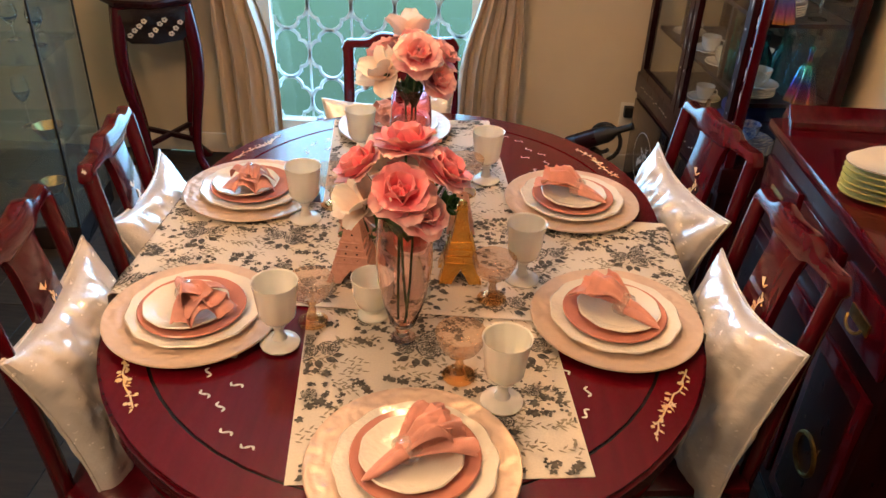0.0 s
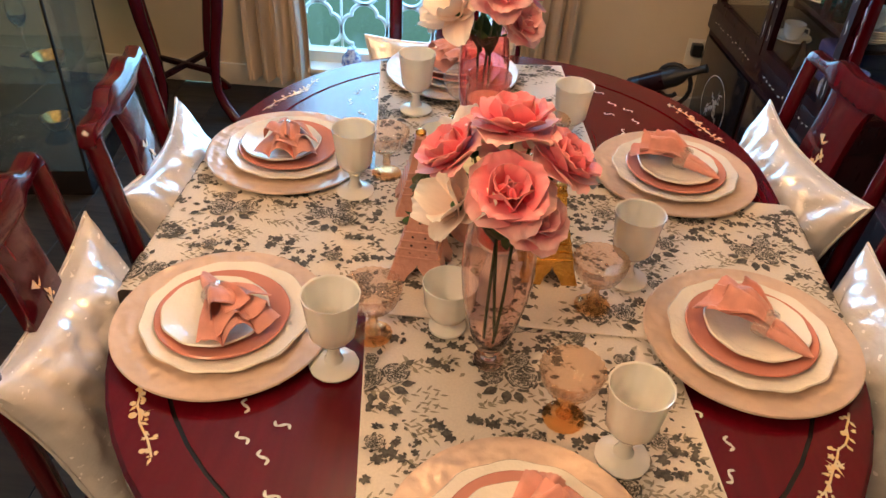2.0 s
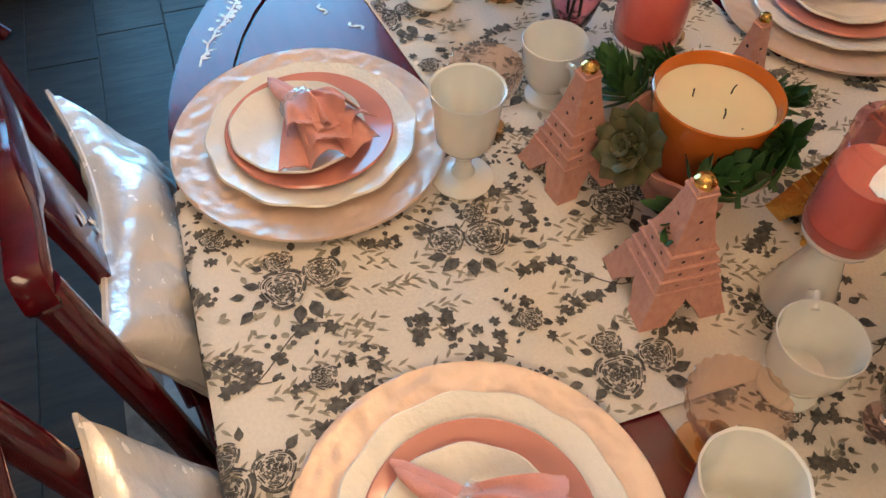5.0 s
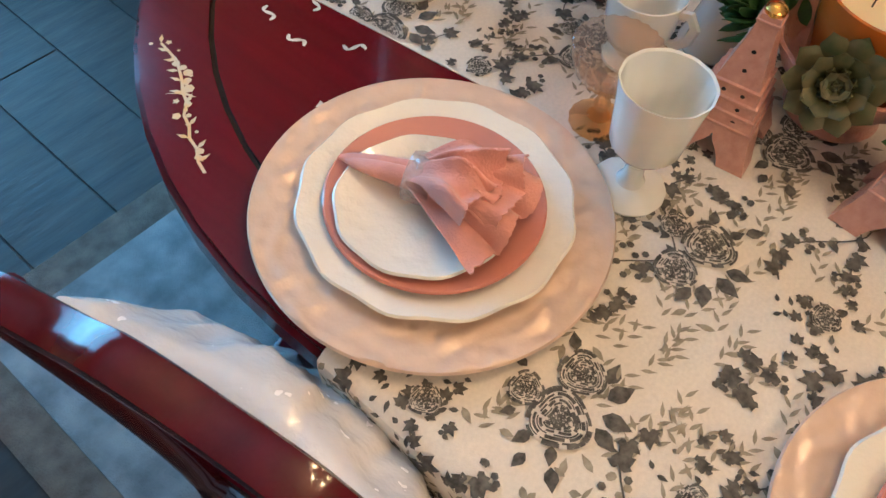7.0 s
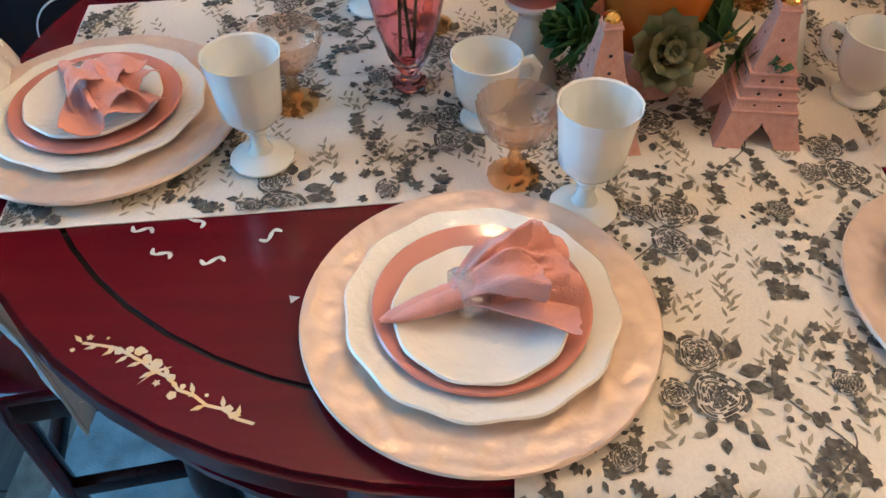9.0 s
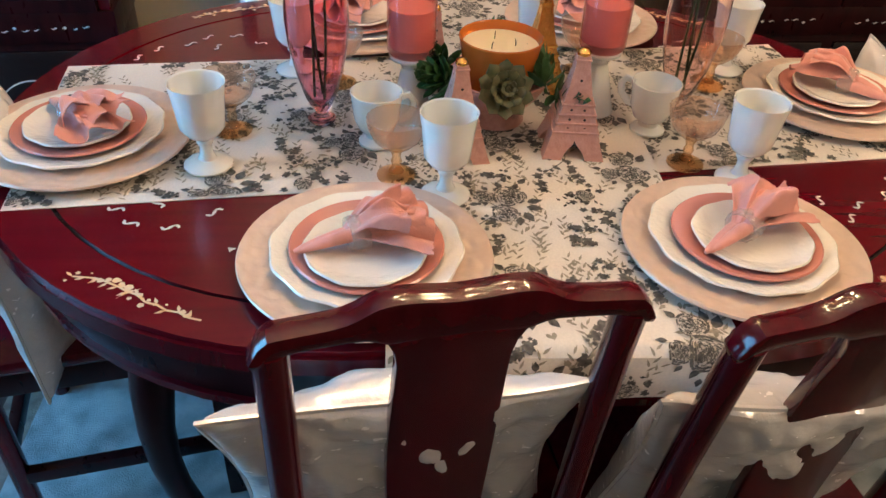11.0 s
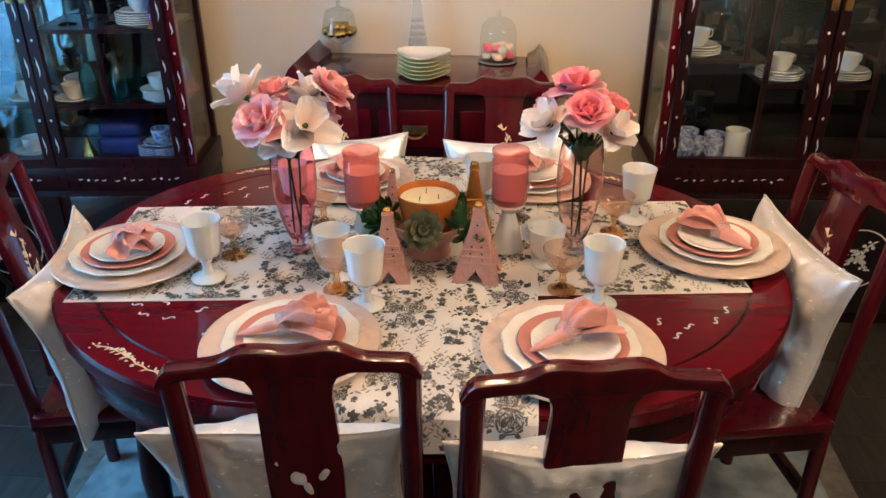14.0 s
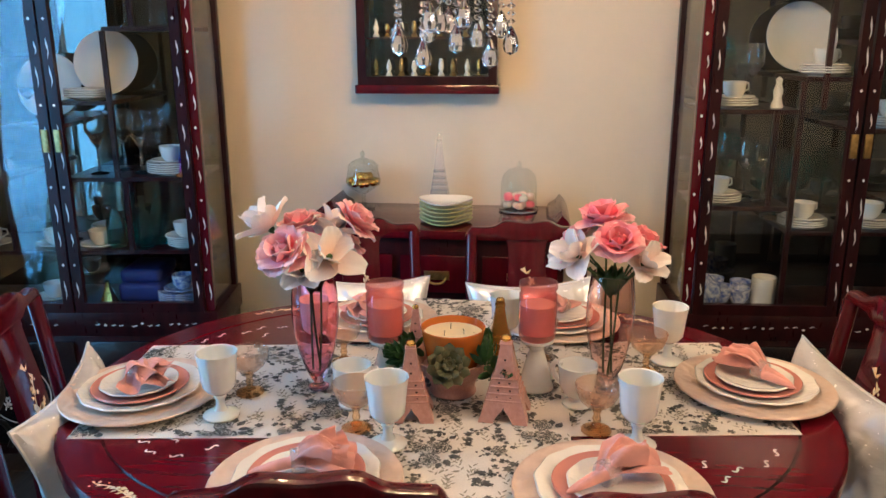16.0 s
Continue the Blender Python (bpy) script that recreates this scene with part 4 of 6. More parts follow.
PLACES = {"west_far": (-0.456, 1.656, 111), "west_near": (-0.434, 1.150, 128), "near": (0.010, 0.812, 226),
          "east_far": (0.322, 1.692, -33), "east_near": (0.366, 1.214, -40), "window": (-0.155, 2.098, 48)}
ring0 = None
for i, (key, (x, y, a)) in enumerate(PLACES.items()):
    jit = random.Random(i)
    for base, dz in ((charger, 0.0), (dinner, 0.0078), (salad, 0.0150), (bread, 0.0215)):
        dx, dy = (0, 0) if dz == 0 else (jit.uniform(-0.005, 0.005), jit.uniform(-0.005, 0.005))
        if base is bread:
            dx -= 0.012 if key.startswith("west") else 0
        m = pose(x + dx, y + dy, ZC + dz, 0, 0, jit.random() * 90)
        if i == 0:
            base.matrix_world = m
        else:
            copy_thing(base, m)
    nz = ZC + 0.0275
    nk = napkin(i)
    nk.matrix_world = pose(x, y, nz, 0, 0, a) @ Matrix.Scale(1.05, 4)
    if ring0 is None:
        ring0 = napkin_ring()
        ring0.matrix_world = pose(x, y, nz - 0.0005, 0, 0, a) @ pose(0.012, 0, 0)
    else:
        copy_thing(ring0, pose(x, y, nz - 0.0005, 0, 0, a) @ pose(0.012, 0, 0))

# ---- glasses ----
gob = thing("goblet", "white milk-glass footed goblet with a fluted bowl", "goblet", "milk-glass goblets")
part("bowl", lathe([(0.0, 0.046), (0.012, 0.046), (0.024, 0.054), (0.0325, 0.066), (0.0345, 0.085), (0.0375, 0.115), (0.0405, 0.134), (0.0408, 0.1355), (0.0385, 0.134), (0.0355, 0.113), (0.0325, 0.086), (0.030, 0.07), (0.021, 0.059), (0.0, 0.055)], 60, 0.008, 12), MILK, gob)
part("stem", lathe([(0.0, 0.0125), (0.014, 0.0125), (0.0095, 0.022), (0.009, 0.034), (0.013, 0.041), (0.012, 0.0458), (0.0, 0.0458)], 32), MILK, gob)
part("foot", lathe([(0.0, 0.004), (0.012, 0.004), (0.03, 0.001), (0.0355, 0.0), (0.036, 0.003), (0.03, 0.007), (0.014, 0.0124), (0.0, 0.0124)], 48, 0.01, 12), MILK, gob)
GOBS = ((-0.303, 1.545), (-0.256, 1.088), (0.145, 0.970), (0.190, 1.345), (0.112, 1.798), (-0.224, 1.898))
for i, (x, y) in enumerate(GOBS):
    m = pose(x, y, ZC - 0.0005, 0, 0, 17 * i)
    if i == 0:
        gob.matrix_world = m
    else:
        copy_thing(gob, m)
coupe = thing("dessert_glass", "peach swirl-ribbed footed dessert glass", "glass", "peach dessert glasses")
part("bowl", lathe([(0.009, 0.0445), (0.02, 0.052), (0.033, 0.064), (0.0405, 0.082), (0.0435, 0.097), (0.0425, 0.098), (0.0385, 0.083), (0.031, 0.067), (0.018, 0.056), (0.0, 0.053)], 120, 0.026, 24, twist=14), PEACH, coupe)
part("stem", lathe([(0.0, 0.0092), (0.012, 0.0092), (0.006, 0.018), (0.0085, 0.026), (0.006, 0.034), (0.009, 0.0442), (0.0, 0.0442)], 24), PEACHSOLID, coupe)
part("foot", lathe([(0.0, 0.004), (0.02, 0.003), (0.0285, 0.0), (0.029, 0.003), (0.012, 0.009), (0.0, 0.009)], 48, 0.02, 16), PEACHSOLID, coupe)
COUPES = ((-0.252, 1.616), (-0.210, 1.158), (0.071, 1.028), (0.128, 1.266), (0.060, 1.715), (-0.120, 1.876))
for i, (x, y) in enumerate(COUPES):
    m = pose(x, y, ZC - 0.0005, 0, 0, 11 * i)
    if i == 0:
        coupe.matrix_world = m
    else:
        copy_thing(coupe, m)


def cup(name, label, handles, x, y, rz):
    c = thing(name, label, "cup")
    part("bowl", lathe([(0.0, 0.004), (0.025, 0.001), (0.029, 0.0), (0.029, 0.004), (0.017, 0.011), (0.016, 0.017), (0.028, 0.026), (0.036, 0.045), (0.0385, 0.072), (0.041, 0.088), (0.0395, 0.0885), (0.036, 0.072), (0.033, 0.046), (0.024, 0.03), (0.0, 0.024)], 48, 0.005, 10, wave_from=0.3), MILK, c)
    for a in handles:
        part("handle", sweep([(0.036 * math.cos(a) + r * math.cos(a), 0.036 * math.sin(a) + r * math.sin(a), z) for r, z in ((0.0, 0.078), (0.014, 0.083), (0.022, 0.072), (0.019, 0.056), (0.006, 0.042), (-0.002, 0.040))], 0.0042, 8, 1.5), MILK, c)
    c.matrix_world = pose(x, y, ZC - 0.0005, 0, 0, rz)
    return c


cup("creamer", "white milk-glass footed creamer with one handle", (radians(-90),), -0.15, 1.646, 0)
cup("sugar_bowl", "white milk-glass footed sugar bowl beside the vase", (radians(60),), -0.100, 1.190, 0)

# ---- centrepieces ----
def pedestal_candle(x, y):
    ped = thing("candle_stand", "white milk-glass pedestal under a coral candle", "candle holder", "candle stands")
    part("pedestal", lathe([(0.0, 0.0), (0.036, 0.0), (0.038, 0.004), (0.033, 0.02), (0.026, 0.05), (0.019, 0.075), (0.015, 0.09), (0.02, 0.1), (0.034, 0.107), (0.036, 0.112), (0.033, 0.114), (0.0, 0.114)], 40, 0.01, 16, wave_from=0.0), MILK, ped)
    ped.matrix_world = pose(x, y, ZC)
    c = thing("jar_candle", "coral wax candle in a pink glass jar", "candle", "jar candles")
    part("jar", lathe([(0.0, 0.0), (0.034, 0.0), (0.038, 0.004), (0.0395, 0.012), (0.0395, 0.098), (0.036, 0.104), (0.0365, 0.107), (0.0405, 0.112), (0.0405, 0.122), (0.038, 0.1225), (0.0375, 0.11), (0.0365, 0.1), (0.0365, 0.014), (0.0, 0.012)], 48), CANDLEGLASS, c)
    part("wax", lathe([(0.0, 0.0125), (0.0362, 0.0145), (0.0362, 0.076), (0.0, 0.074)], 32), CANDLEWAX, c)
    c.matrix_world = pose(x, y, ZC + 0.1145)


pedestal_candle(-0.066, 1.591)
pedestal_candle(-0.032, 1.273)


def tower(name, label, material, x, y, h, w, rz, tip):
    """A small lattice-tower figurine on four splayed legs with arches."""
    t = thing(name, label, "figurine", "tower figurines")

    def half(v):
        return w * (0.41 * (1 - v) ** 1.5 + 0.10 + 0.03 * (1 - v))
    for k in range(4):
        bm = bmesh.new()
        rows = []
        for i in range(7):
            v = 0.19 * i / 6
            o = half(v)
            inn = max(0.001, o - w * (0.33 + 0.2 * (v / 0.19) ** 2.4))
            rows.append([bm.verts.new(p) for p in ((o, o, v * h), (inn, o, v * h), (inn, inn, v * h), (o, inn, v * h))])
        for a, b in zip(rows, rows[1:]):
            for q in range(4):
                bm.faces.new((a[q], a[(q + 1) % 4], b[(q + 1) % 4], b[q]))
        bm.faces.new(rows[0][::-1])
        bm.faces.new(rows[-1])
        bm.transform(pose(0, 0, 0, 0, 0, 90 * k))
        part("leg", bm, material, t)
    bm = bmesh.new()
    rows = []
    for i in range(15):
        v = 0.18 + 0.76 * i / 14
        o = half(v) * (1.0 if v > 0.3 else 1.02)
        rows.append([bm.verts.new((o * sx, o * sy, v * h)) for sx, sy in ((1, 1), (-1, 1), (-1, -1), (1, -1))])
    for a, b in zip(rows, rows[1:]):
        for q in range(4):
            bm.faces.new((a[q], a[(q + 1) % 4], b[(q + 1) % 4], b[q]))
    bm.faces.new(rows[0][::-1])
    bm.faces.new(rows[-1])
    part("shaft", bm, material, t)
    for v, ex in ((0.25, 1.07), (0.33, 1.09), (0.41, 1.11), (0.50, 1.13), (0.9, 1.2)):
        o = half(v) * 2 * ex
        part("ledge", box(o, o, 0.022 * h, (0, 0, (v - 0.011) * h), 0.002 * h / 0.16), material, t)
    part("tip", lathe([(0.0, 0.0), (w * 0.115, 0.0), (w * 0.12, h * 0.03), (w * 0.08, h * 0.055), (0.0, h * 0.065)], 16, at=(0, 0, h * 0.935)), tip, t, "gilded tip")
    # flat black discs on the faces stand for the shade inside pierced holes
    hole = bmesh.new()
    for v in (0.29, 0.37, 0.455, 0.60, 0.72):
        for a in range(4):
            for dx in ((-0.4, 0.4) if v < 0.5 else (0,)):
                o = half(v)
                own = bmesh.new()
                bmesh.ops.create_circle(own, cap_ends=True, radius=0.0022, segments=10)
                own.transform(pose(0, 0, 0, 0, 0, 90 * a) @ pose(o * dx, -o - 0.0006, v * h, 90, 0, 0))
                merge(hole, own)
    if material not in (CUTGLASS, GOLD):
        tagged(part("pierced_holes", hole, BLACKP, t, "small black discs drawn for the shade in round pierced holes", False), kind="stuff")
    else:
        hole.free()
    t.matrix_world = pose(x, y, ZC - 0.0005, 0, 0, rz)
    return t


tower("tower_figurine", "pink glazed ceramic lattice-tower figurine with gilt tip", PINKCER, -0.178, 1.520, 0.158, 0.082, 8, GOLD)
tower("tower_figurine", "pink glazed ceramic lattice-tower figurine with gilt tip", PINKCER, -0.156, 1.334, 0.168, 0.090, -4, GOLD)
tower("tower_figurine", "shiny gold lattice-tower figurine among the glasses", GOLD, 0.060, 1.355, 0.172, 0.082, 4, GOLD)
tower("tower_figurine", "slim pink tower figurine behind the planter", PINKCER, 0.055, 1.545, 0.15, 0.06, 4, GOLD)

# planter with succulents and an amber candle bowl in it
pl = thing("planter", "round pink ceramic pedestal bowl on the cloth", "planter")
part("bowl", lathe([(0.0, 0.0), (0.048, 0.0), (0.05, 0.004), (0.046, 0.014), (0.05, 0.03), (0.072, 0.055), (0.086, 0.08), (0.087, 0.084), (0.082, 0.084), (0.066, 0.058), (0.03, 0.045), (0.0, 0.043)], 56, 0.012, 14, wave_from=0.5), PINKCER, pl)
pl.matrix_world = pose(-0.066, 1.448, ZC)
cb = thing("bowl_candle", "cream wax candle in an amber glass bowl", "candle")
part("glass", lathe([(0.0, 0.0), (0.046, 0.0), (0.05, 0.004), (0.0625, 0.07), (0.068, 0.101), (0.0665, 0.1025), (0.0645, 0.1), (0.059, 0.07), (0.047, 0.008), (0.0, 0.006)], 56), AMBER, cb)
part("wax", lathe([(0.0, 0.0065), (0.046, 0.009), (0.0617, 0.088), (0.055, 0.0875), (0.0, 0.087)], 48), CREAMWAX, cb, "pale cream wax")
for a in (0.3, 2.4, 4.5):
    part("wick", sweep([(0.024 * math.cos(a), 0.024 * math.sin(a), 0.086), (0.025 * math.cos(a), 0.024 * math.sin(a), 0.095), (0.027 * math.cos(a), 0.022 * math.sin(a), 0.099)], 0.0008, 5), WICK, cb)
cb.matrix_world = pose(-0.066, 1.448, ZC + 0.0445)


def fleshy(bm, base, ang, tilt, ln, wd, th):
    own = sheet(lambda u, v: (wd * (v - 0.5) * 2 * max(0.0, math.sin(math.pi * min(1, 0.12 + 0.88 * u) ** 1.2)) ** 0.6, ln * u, th * (1 - (2 * v - 1) ** 2) * math.sin(math.pi * (0.1 + 0.9 * u)) + 0.25 * ln * u * u), 6, 4, th * 0.5)
    return merge(bm, own, pose(base[0], base[1], base[2], 0, 0, math.degrees(ang) - 90) @ pose(0, 0, 0, tilt, 0, 0))


def rosette(material, r, n, label):
    p = thing("succulent", label, "plant", "succulents in the planter")
    k0 = 0
    for ring, (cnt, tilt, ln) in enumerate(((n, 12, 1.0), (n - 1, 34, 0.85), (n - 3, 55, 0.62), (4, 74, 0.4))):
        for k in range(cnt):
            bm = fleshy(None, (0, 0, 0.004 * ring), 2 * math.pi * (k + 0.5 * ring) / cnt, tilt, r * ln, r * 0.31, r * 0.08)
            part("leaf", bm, material, p)
    return p


def sprig(label, seed, n=26):
    p = thing("succulent", label, "plant", "succulents in the planter")
    rnd = random.Random(seed)
    bm = bmesh.new()
    for k in range(n):
        f = k / n
        fleshy(bm, (0, 0, 0.05 * f), k * 2.4, 15 + 55 * f, 0.042 * (1.1 - 0.5 * f) * rnd.uniform(0.8, 1.2), 0.0068, 0.002)
    part("leaves", bm, LEAF, p)
    part("stem", sweep([(0, 0, -0.01), (0.001, 0, 0.02), (0, 0.001, 0.05)], [0.003, 0.0025, 0.0015], 6), STEM, p)
    return p


s = rosette(SUCC, 0.050, 10, "dusky green rosette succulent at the planter's rim")
s.matrix_world = pose(-0.143, 1.450, ZC + 0.088, 8, -58, 0)
for i, (dx, dy, dz, rx, ry) in enumerate(((-0.045, 0.078, 0.082, -50, -25), (-0.02, 0.09, 0.075, -62, -8), (0.03, 0.085, 0.08, -50, 18), (-0.05, -0.07, 0.082, 48, -25), (-0.01, -0.088, 0.08, 58, -5), (0.035, -0.08, 0.08, 50, 18), (0.075, -0.04, 0.08, 25, 45), (0.08, 0.03, 0.082, -20, 48), (-0.06, -0.085, 0.07, 62, -38))):
    s = sprig("spiky green succulent sprig round the amber candle", i)
    s.matrix_world = pose(-0.066 + dx, 1.448 + dy, ZC + dz, rx, ry, 40 * i)


# ---- vases and flowers ----
def petal_mesh(name, ln, wd, cup_, curl_, material, ruffle=0.0):
    def fn(u, v):
        s = 2 * v - 1
        w = wd * math.sin(math.pi * (0.08 + 0.80 * u ** 0.75)) ** 0.8
        x = s * w
        y = ln * u
        z = cup_ * wd * (s * s) * (1 - 0.4 * u) + curl_ * ln * u * u + ruffle * wd * math.sin(s * 8) * u * u
        z -= 0.25 * ln * max(0, u - 0.75) ** 2 * 4 * (1 if curl_ > 0 else -0.6)
        return (x, y, z)
    me_ob = obj(name, sheet(fn, 10, 10, 0.0006), material, crease=80)
    me = me_ob.data
    bpy.data.objects.remove(me_ob)
    return me


PM = {}
for tag, m in (("c", PETAL), ("p", PETALP), ("w", PETALW)):
    PM["in" + tag] = petal_mesh("petal", 0.032, 0.020, 0.5, 0.35, m)
    PM["mid" + tag] = petal_mesh("petal", 0.041, 0.029, 0.34, 0.20, m, 0.03)
    PM["out" + tag] = petal_mesh("petal", 0.049, 0.032, 0.24, 0.02, m, 0.05)
    PM["mag" + tag] = petal_mesh("petal", 0.066, 0.028, 0.45, 0.1, m, 0.06)


def add_petal(me, parent, ang, tilt, up=0.0, scale=1.0, off=0.0):
    o = new("petal", me)
    o.parent = parent
    o.matrix_basis = pose(0, 0, up, 0, 0, ang) @ pose(0, off, 0, tilt, 0, 0) @ Matrix.Scale(scale, 4)


def bloom(kind, bunch, at, aim, scale, seed):
    """A rose or magnolia bloom as a part of the bunch, its petals under it."""
    rnd = random.Random(seed)
    core = lathe([(0.0, -0.006), (0.006, -0.004), (0.008, 0.004), (0.005, 0.016), (0.0, 0.02)], 12)
    b = part("magnolia" if kind == "m" else "rose", core, STEM if kind == "m" else PETAL, bunch, {"m": "open white magnolia bloom", "c": "coral silk rose", "p": "pink silk rose with pale outer petals"}[kind])
    b.matrix_basis = Matrix.Translation(at) @ Vector(aim).to_track_quat("Z", "Y").to_matrix().to_4x4() @ Matrix.Scale(scale * (0.92 if kind == "m" else 0.94), 4)
    if kind == "m":
        for k in range(3):
            add_petal(PM["magw"], b, 120 * k + rnd.uniform(-12, 12), rnd.uniform(45, 62), 0.004)
        for k in range(4):
            add_petal(PM["magw"], b, 90 * k + 40 + rnd.uniform(-14, 14), rnd.uniform(5, 28), 0.0, rnd.uniform(0.95, 1.15))
    else:
        inner, outer = ("c", "p") if kind == "c" else ("p", "p")
        for k in range(3):
            add_petal(PM["in" + inner], b, 120 * k + rnd.uniform(-10, 10), 88, 0.0, 0.72, 0.002)
        for k in range(4):
            add_petal(PM["in" + inner], b, 90 * k + 20 + rnd.uniform(-12, 12), 74, 0.0, 0.98, 0.004)
        for k in range(5):
            add_petal(PM["mid" + inner], b, 72 * k + 50 + rnd.uniform(-12, 12), 54 + rnd.uniform(-6, 6), -0.001, 1.05, 0.005)
        for k in range(5):
            add_petal(PM["out" + inner], b, 72 * k + 14 + rnd.uniform(-12, 12), 33 + rnd.uniform(-9, 9), -0.003, 1.08, 0.005)
        for k in range(5):
            add_petal(PM["out" + ("w" if k == 0 and kind == "p" else outer)], b, 72 * k + 45 + rnd.uniform(-14, 14), 10 + rnd.uniform(-12, 10), -0.006, 1.12, 0.005)


def vase(x, y, glassmat, label):
    v = thing("vase", label, "vase", "flower vases")
    prof = [(0.0, 0.004), (0.014, 0.003), (0.0225, 0.0), (0.023, 0.004), (0.012, 0.010), (0.0095, 0.016), (0.014, 0.024), (0.023, 0.045), (0.033, 0.085), (0.0405, 0.13), (0.0435, 0.17), (0.0425, 0.21), (0.039, 0.245), (0.0365, 0.262),
            (0.035, 0.262), (0.0375, 0.244), (0.041, 0.21), (0.042, 0.17), (0.039, 0.13), (0.0315, 0.086), (0.0215, 0.048), (0.011, 0.032), (0.0, 0.030)]
    prof = prof[:6] + [(r * 1.14, z) for r, z in prof[6:]]
    part("foot", lathe(prof[:6] + [(0.0, 0.0158)], 40), glassmat, v)
    part("glass_body", lathe([(0.0, 0.016), (0.0095, 0.016)] + prof[6:], 48, 0.006, 12, wave_from=0.1), glassmat, v)
    v.matrix_world = pose(x, y, ZC)
    return v


def bouquet(x, y, blooms, seed, label):
    b = thing("flower_bouquet", label, "flowers", "flower bouquets")
    b.matrix_world = pose(x, y, ZC)
    rnd = random.Random(seed)
    for k, (kind, px, py, pz, sc) in enumerate(blooms):
        aim = Vector((px * 1.1, py * 1.1, 0.075 + (pz - 0.30) * 0.6))
        bloom(kind, b, (px, py, pz), aim, sc, seed + k)
        a = 2.1 * k + seed
        part("stem", sweep([(0.010 * math.cos(a), 0.010 * math.sin(a), 0.04), (0.012 * math.cos(a + 0.8), 0.012 * math.sin(a + 0.8), 0.13), (0.015 * math.cos(a + 1.2), 0.015 * math.sin(a + 1.2), 0.24), (px * 0.8, py * 0.8, pz - 0.022), (px, py, pz - 0.003)], 0.0022, 6), STEM, b)
    for k in range(7):
        a = 0.9 * k
        lf = sheet(lambda u, v: (0.016 * (2 * v - 1) * math.sin(math.pi * (0.05 + 0.95 * u)), 0.06 * u, 0.012 * u * u + 0.006 * (2 * v - 1) ** 2), 8, 4, 0.0007)
        o = part("leaf", lf, LEAF, b)
        o.matrix_basis = pose(0.012 * math.cos(a), 0.012 * math.sin(a), 0.212 + 0.008 * (k % 3), 0, 0, math.degrees(a) - 90) @ pose(0, 0, 0, 62 - 12 * (k % 3), 0, 0)


vase(-0.035, 1.124, PALEGLASS, "tall pale rose glass vase with long flower stems")
bouquet(-0.035, 1.124, (("c", 0.000, -0.050, 0.322, 1.0), ("c", -0.068, 0.000, 0.340, 0.92), ("c", 0.000, 0.022, 0.372, 1.05), ("c", 0.062, 0.002, 0.338, 0.92), ("p", 0.026, 0.068, 0.325, 0.85),
                        ("m", -0.056, -0.046, 0.296, 0.95), ("p", 0.036, -0.052, 0.288, 0.75), ("m", -0.045, 0.070, 0.305, 1.0), ("p", -0.01, 0.080, 0.305, 0.8), ("m", 0.060, 0.052, 0.295, 0.85)), 3, "coral silk roses and white magnolias in a vase")
vase(-0.078, 1.738, PINKGLASS, "tall deep pink glass vase holding flowers")
bouquet(-0.078, 1.738, (("p", -0.065, 0.035, 0.315, 1.1), ("p", 0.02, -0.085, 0.36, 1.0), ("m", -0.05, -0.045, 0.30, 1.15), ("m", -0.01, 0.08, 0.35, 1.1), ("m", 0.02, -0.03, 0.335, 1.0), ("p", 0.06, 0.01, 0.33, 1.0),
                        ("p", 0.0, 0.025, 0.355, 0.9), ("m", -0.07, 0.0, 0.28, 0.85), ("p", 0.06, -0.05, 0.295, 0.9)), 8, "pink silk roses and white magnolias in a vase")


# ---- cabinets along the east wall ----
def pearl_strip(bm, p0, p1, seed, normal, n=7, w=0.0035):
    """A broken line of leaf-shaped shell pieces from p0 to p1, facing the normal."""
    rnd = random.Random(seed)
    p0, p1, normal = Vector(p0), Vector(p1), Vector(normal)
    d = p1 - p0
    t = d.normalized()
    s = t.cross(normal).normalized()
    for k in range(n):
        c = p0 + d * ((k + 0.5) / n) + s * rnd.uniform(-0.004, 0.004)
        ln = d.length / n * rnd.uniform(0.25, 0.42)
        if k % 3 == 1:
            pts = [c + t * 0.006, c + s * 0.005, c - t * 0.006, c - s * 0.005]
        else:
            pts = [c - t * ln, c - t * ln * 0.3 + s * w, c + t * ln * 0.3 - s * w * 0.3, c + t * ln, c + t * ln * 0.2 + s * w * 1.6, c - t * ln * 0.4 + s * w * 1.9]
        try:
            bm.faces.new([bm.verts.new(p + normal * 0.0007) for p in pts])
        except ValueError:
            pass


def ring_inlay(bm, cx, cz, r, y, seed):
    rnd = random.Random(seed)
    pts = [(cx + r * math.cos(a), cz + r * math.sin(a)) for a in [2 * math.pi * k / 40 for k in range(41)]]
    polys = stroke(pts, 0.0022) + spray(None, (cx - r * 0.5, cz - r * 0.55), (cx + r * 0.4, cz + r * 0.55), seed, 1.6) + spray(None, (cx + r * 0.5, cz - r * 0.4), (cx - r * 0.2, cz + r * 0.3), seed + 1, 1.3)
    for poly in polys:
        try:
            bm.faces.new([bm.verts.new((p[0], y, p[1])) for p in poly])
        except ValueError:
            pass


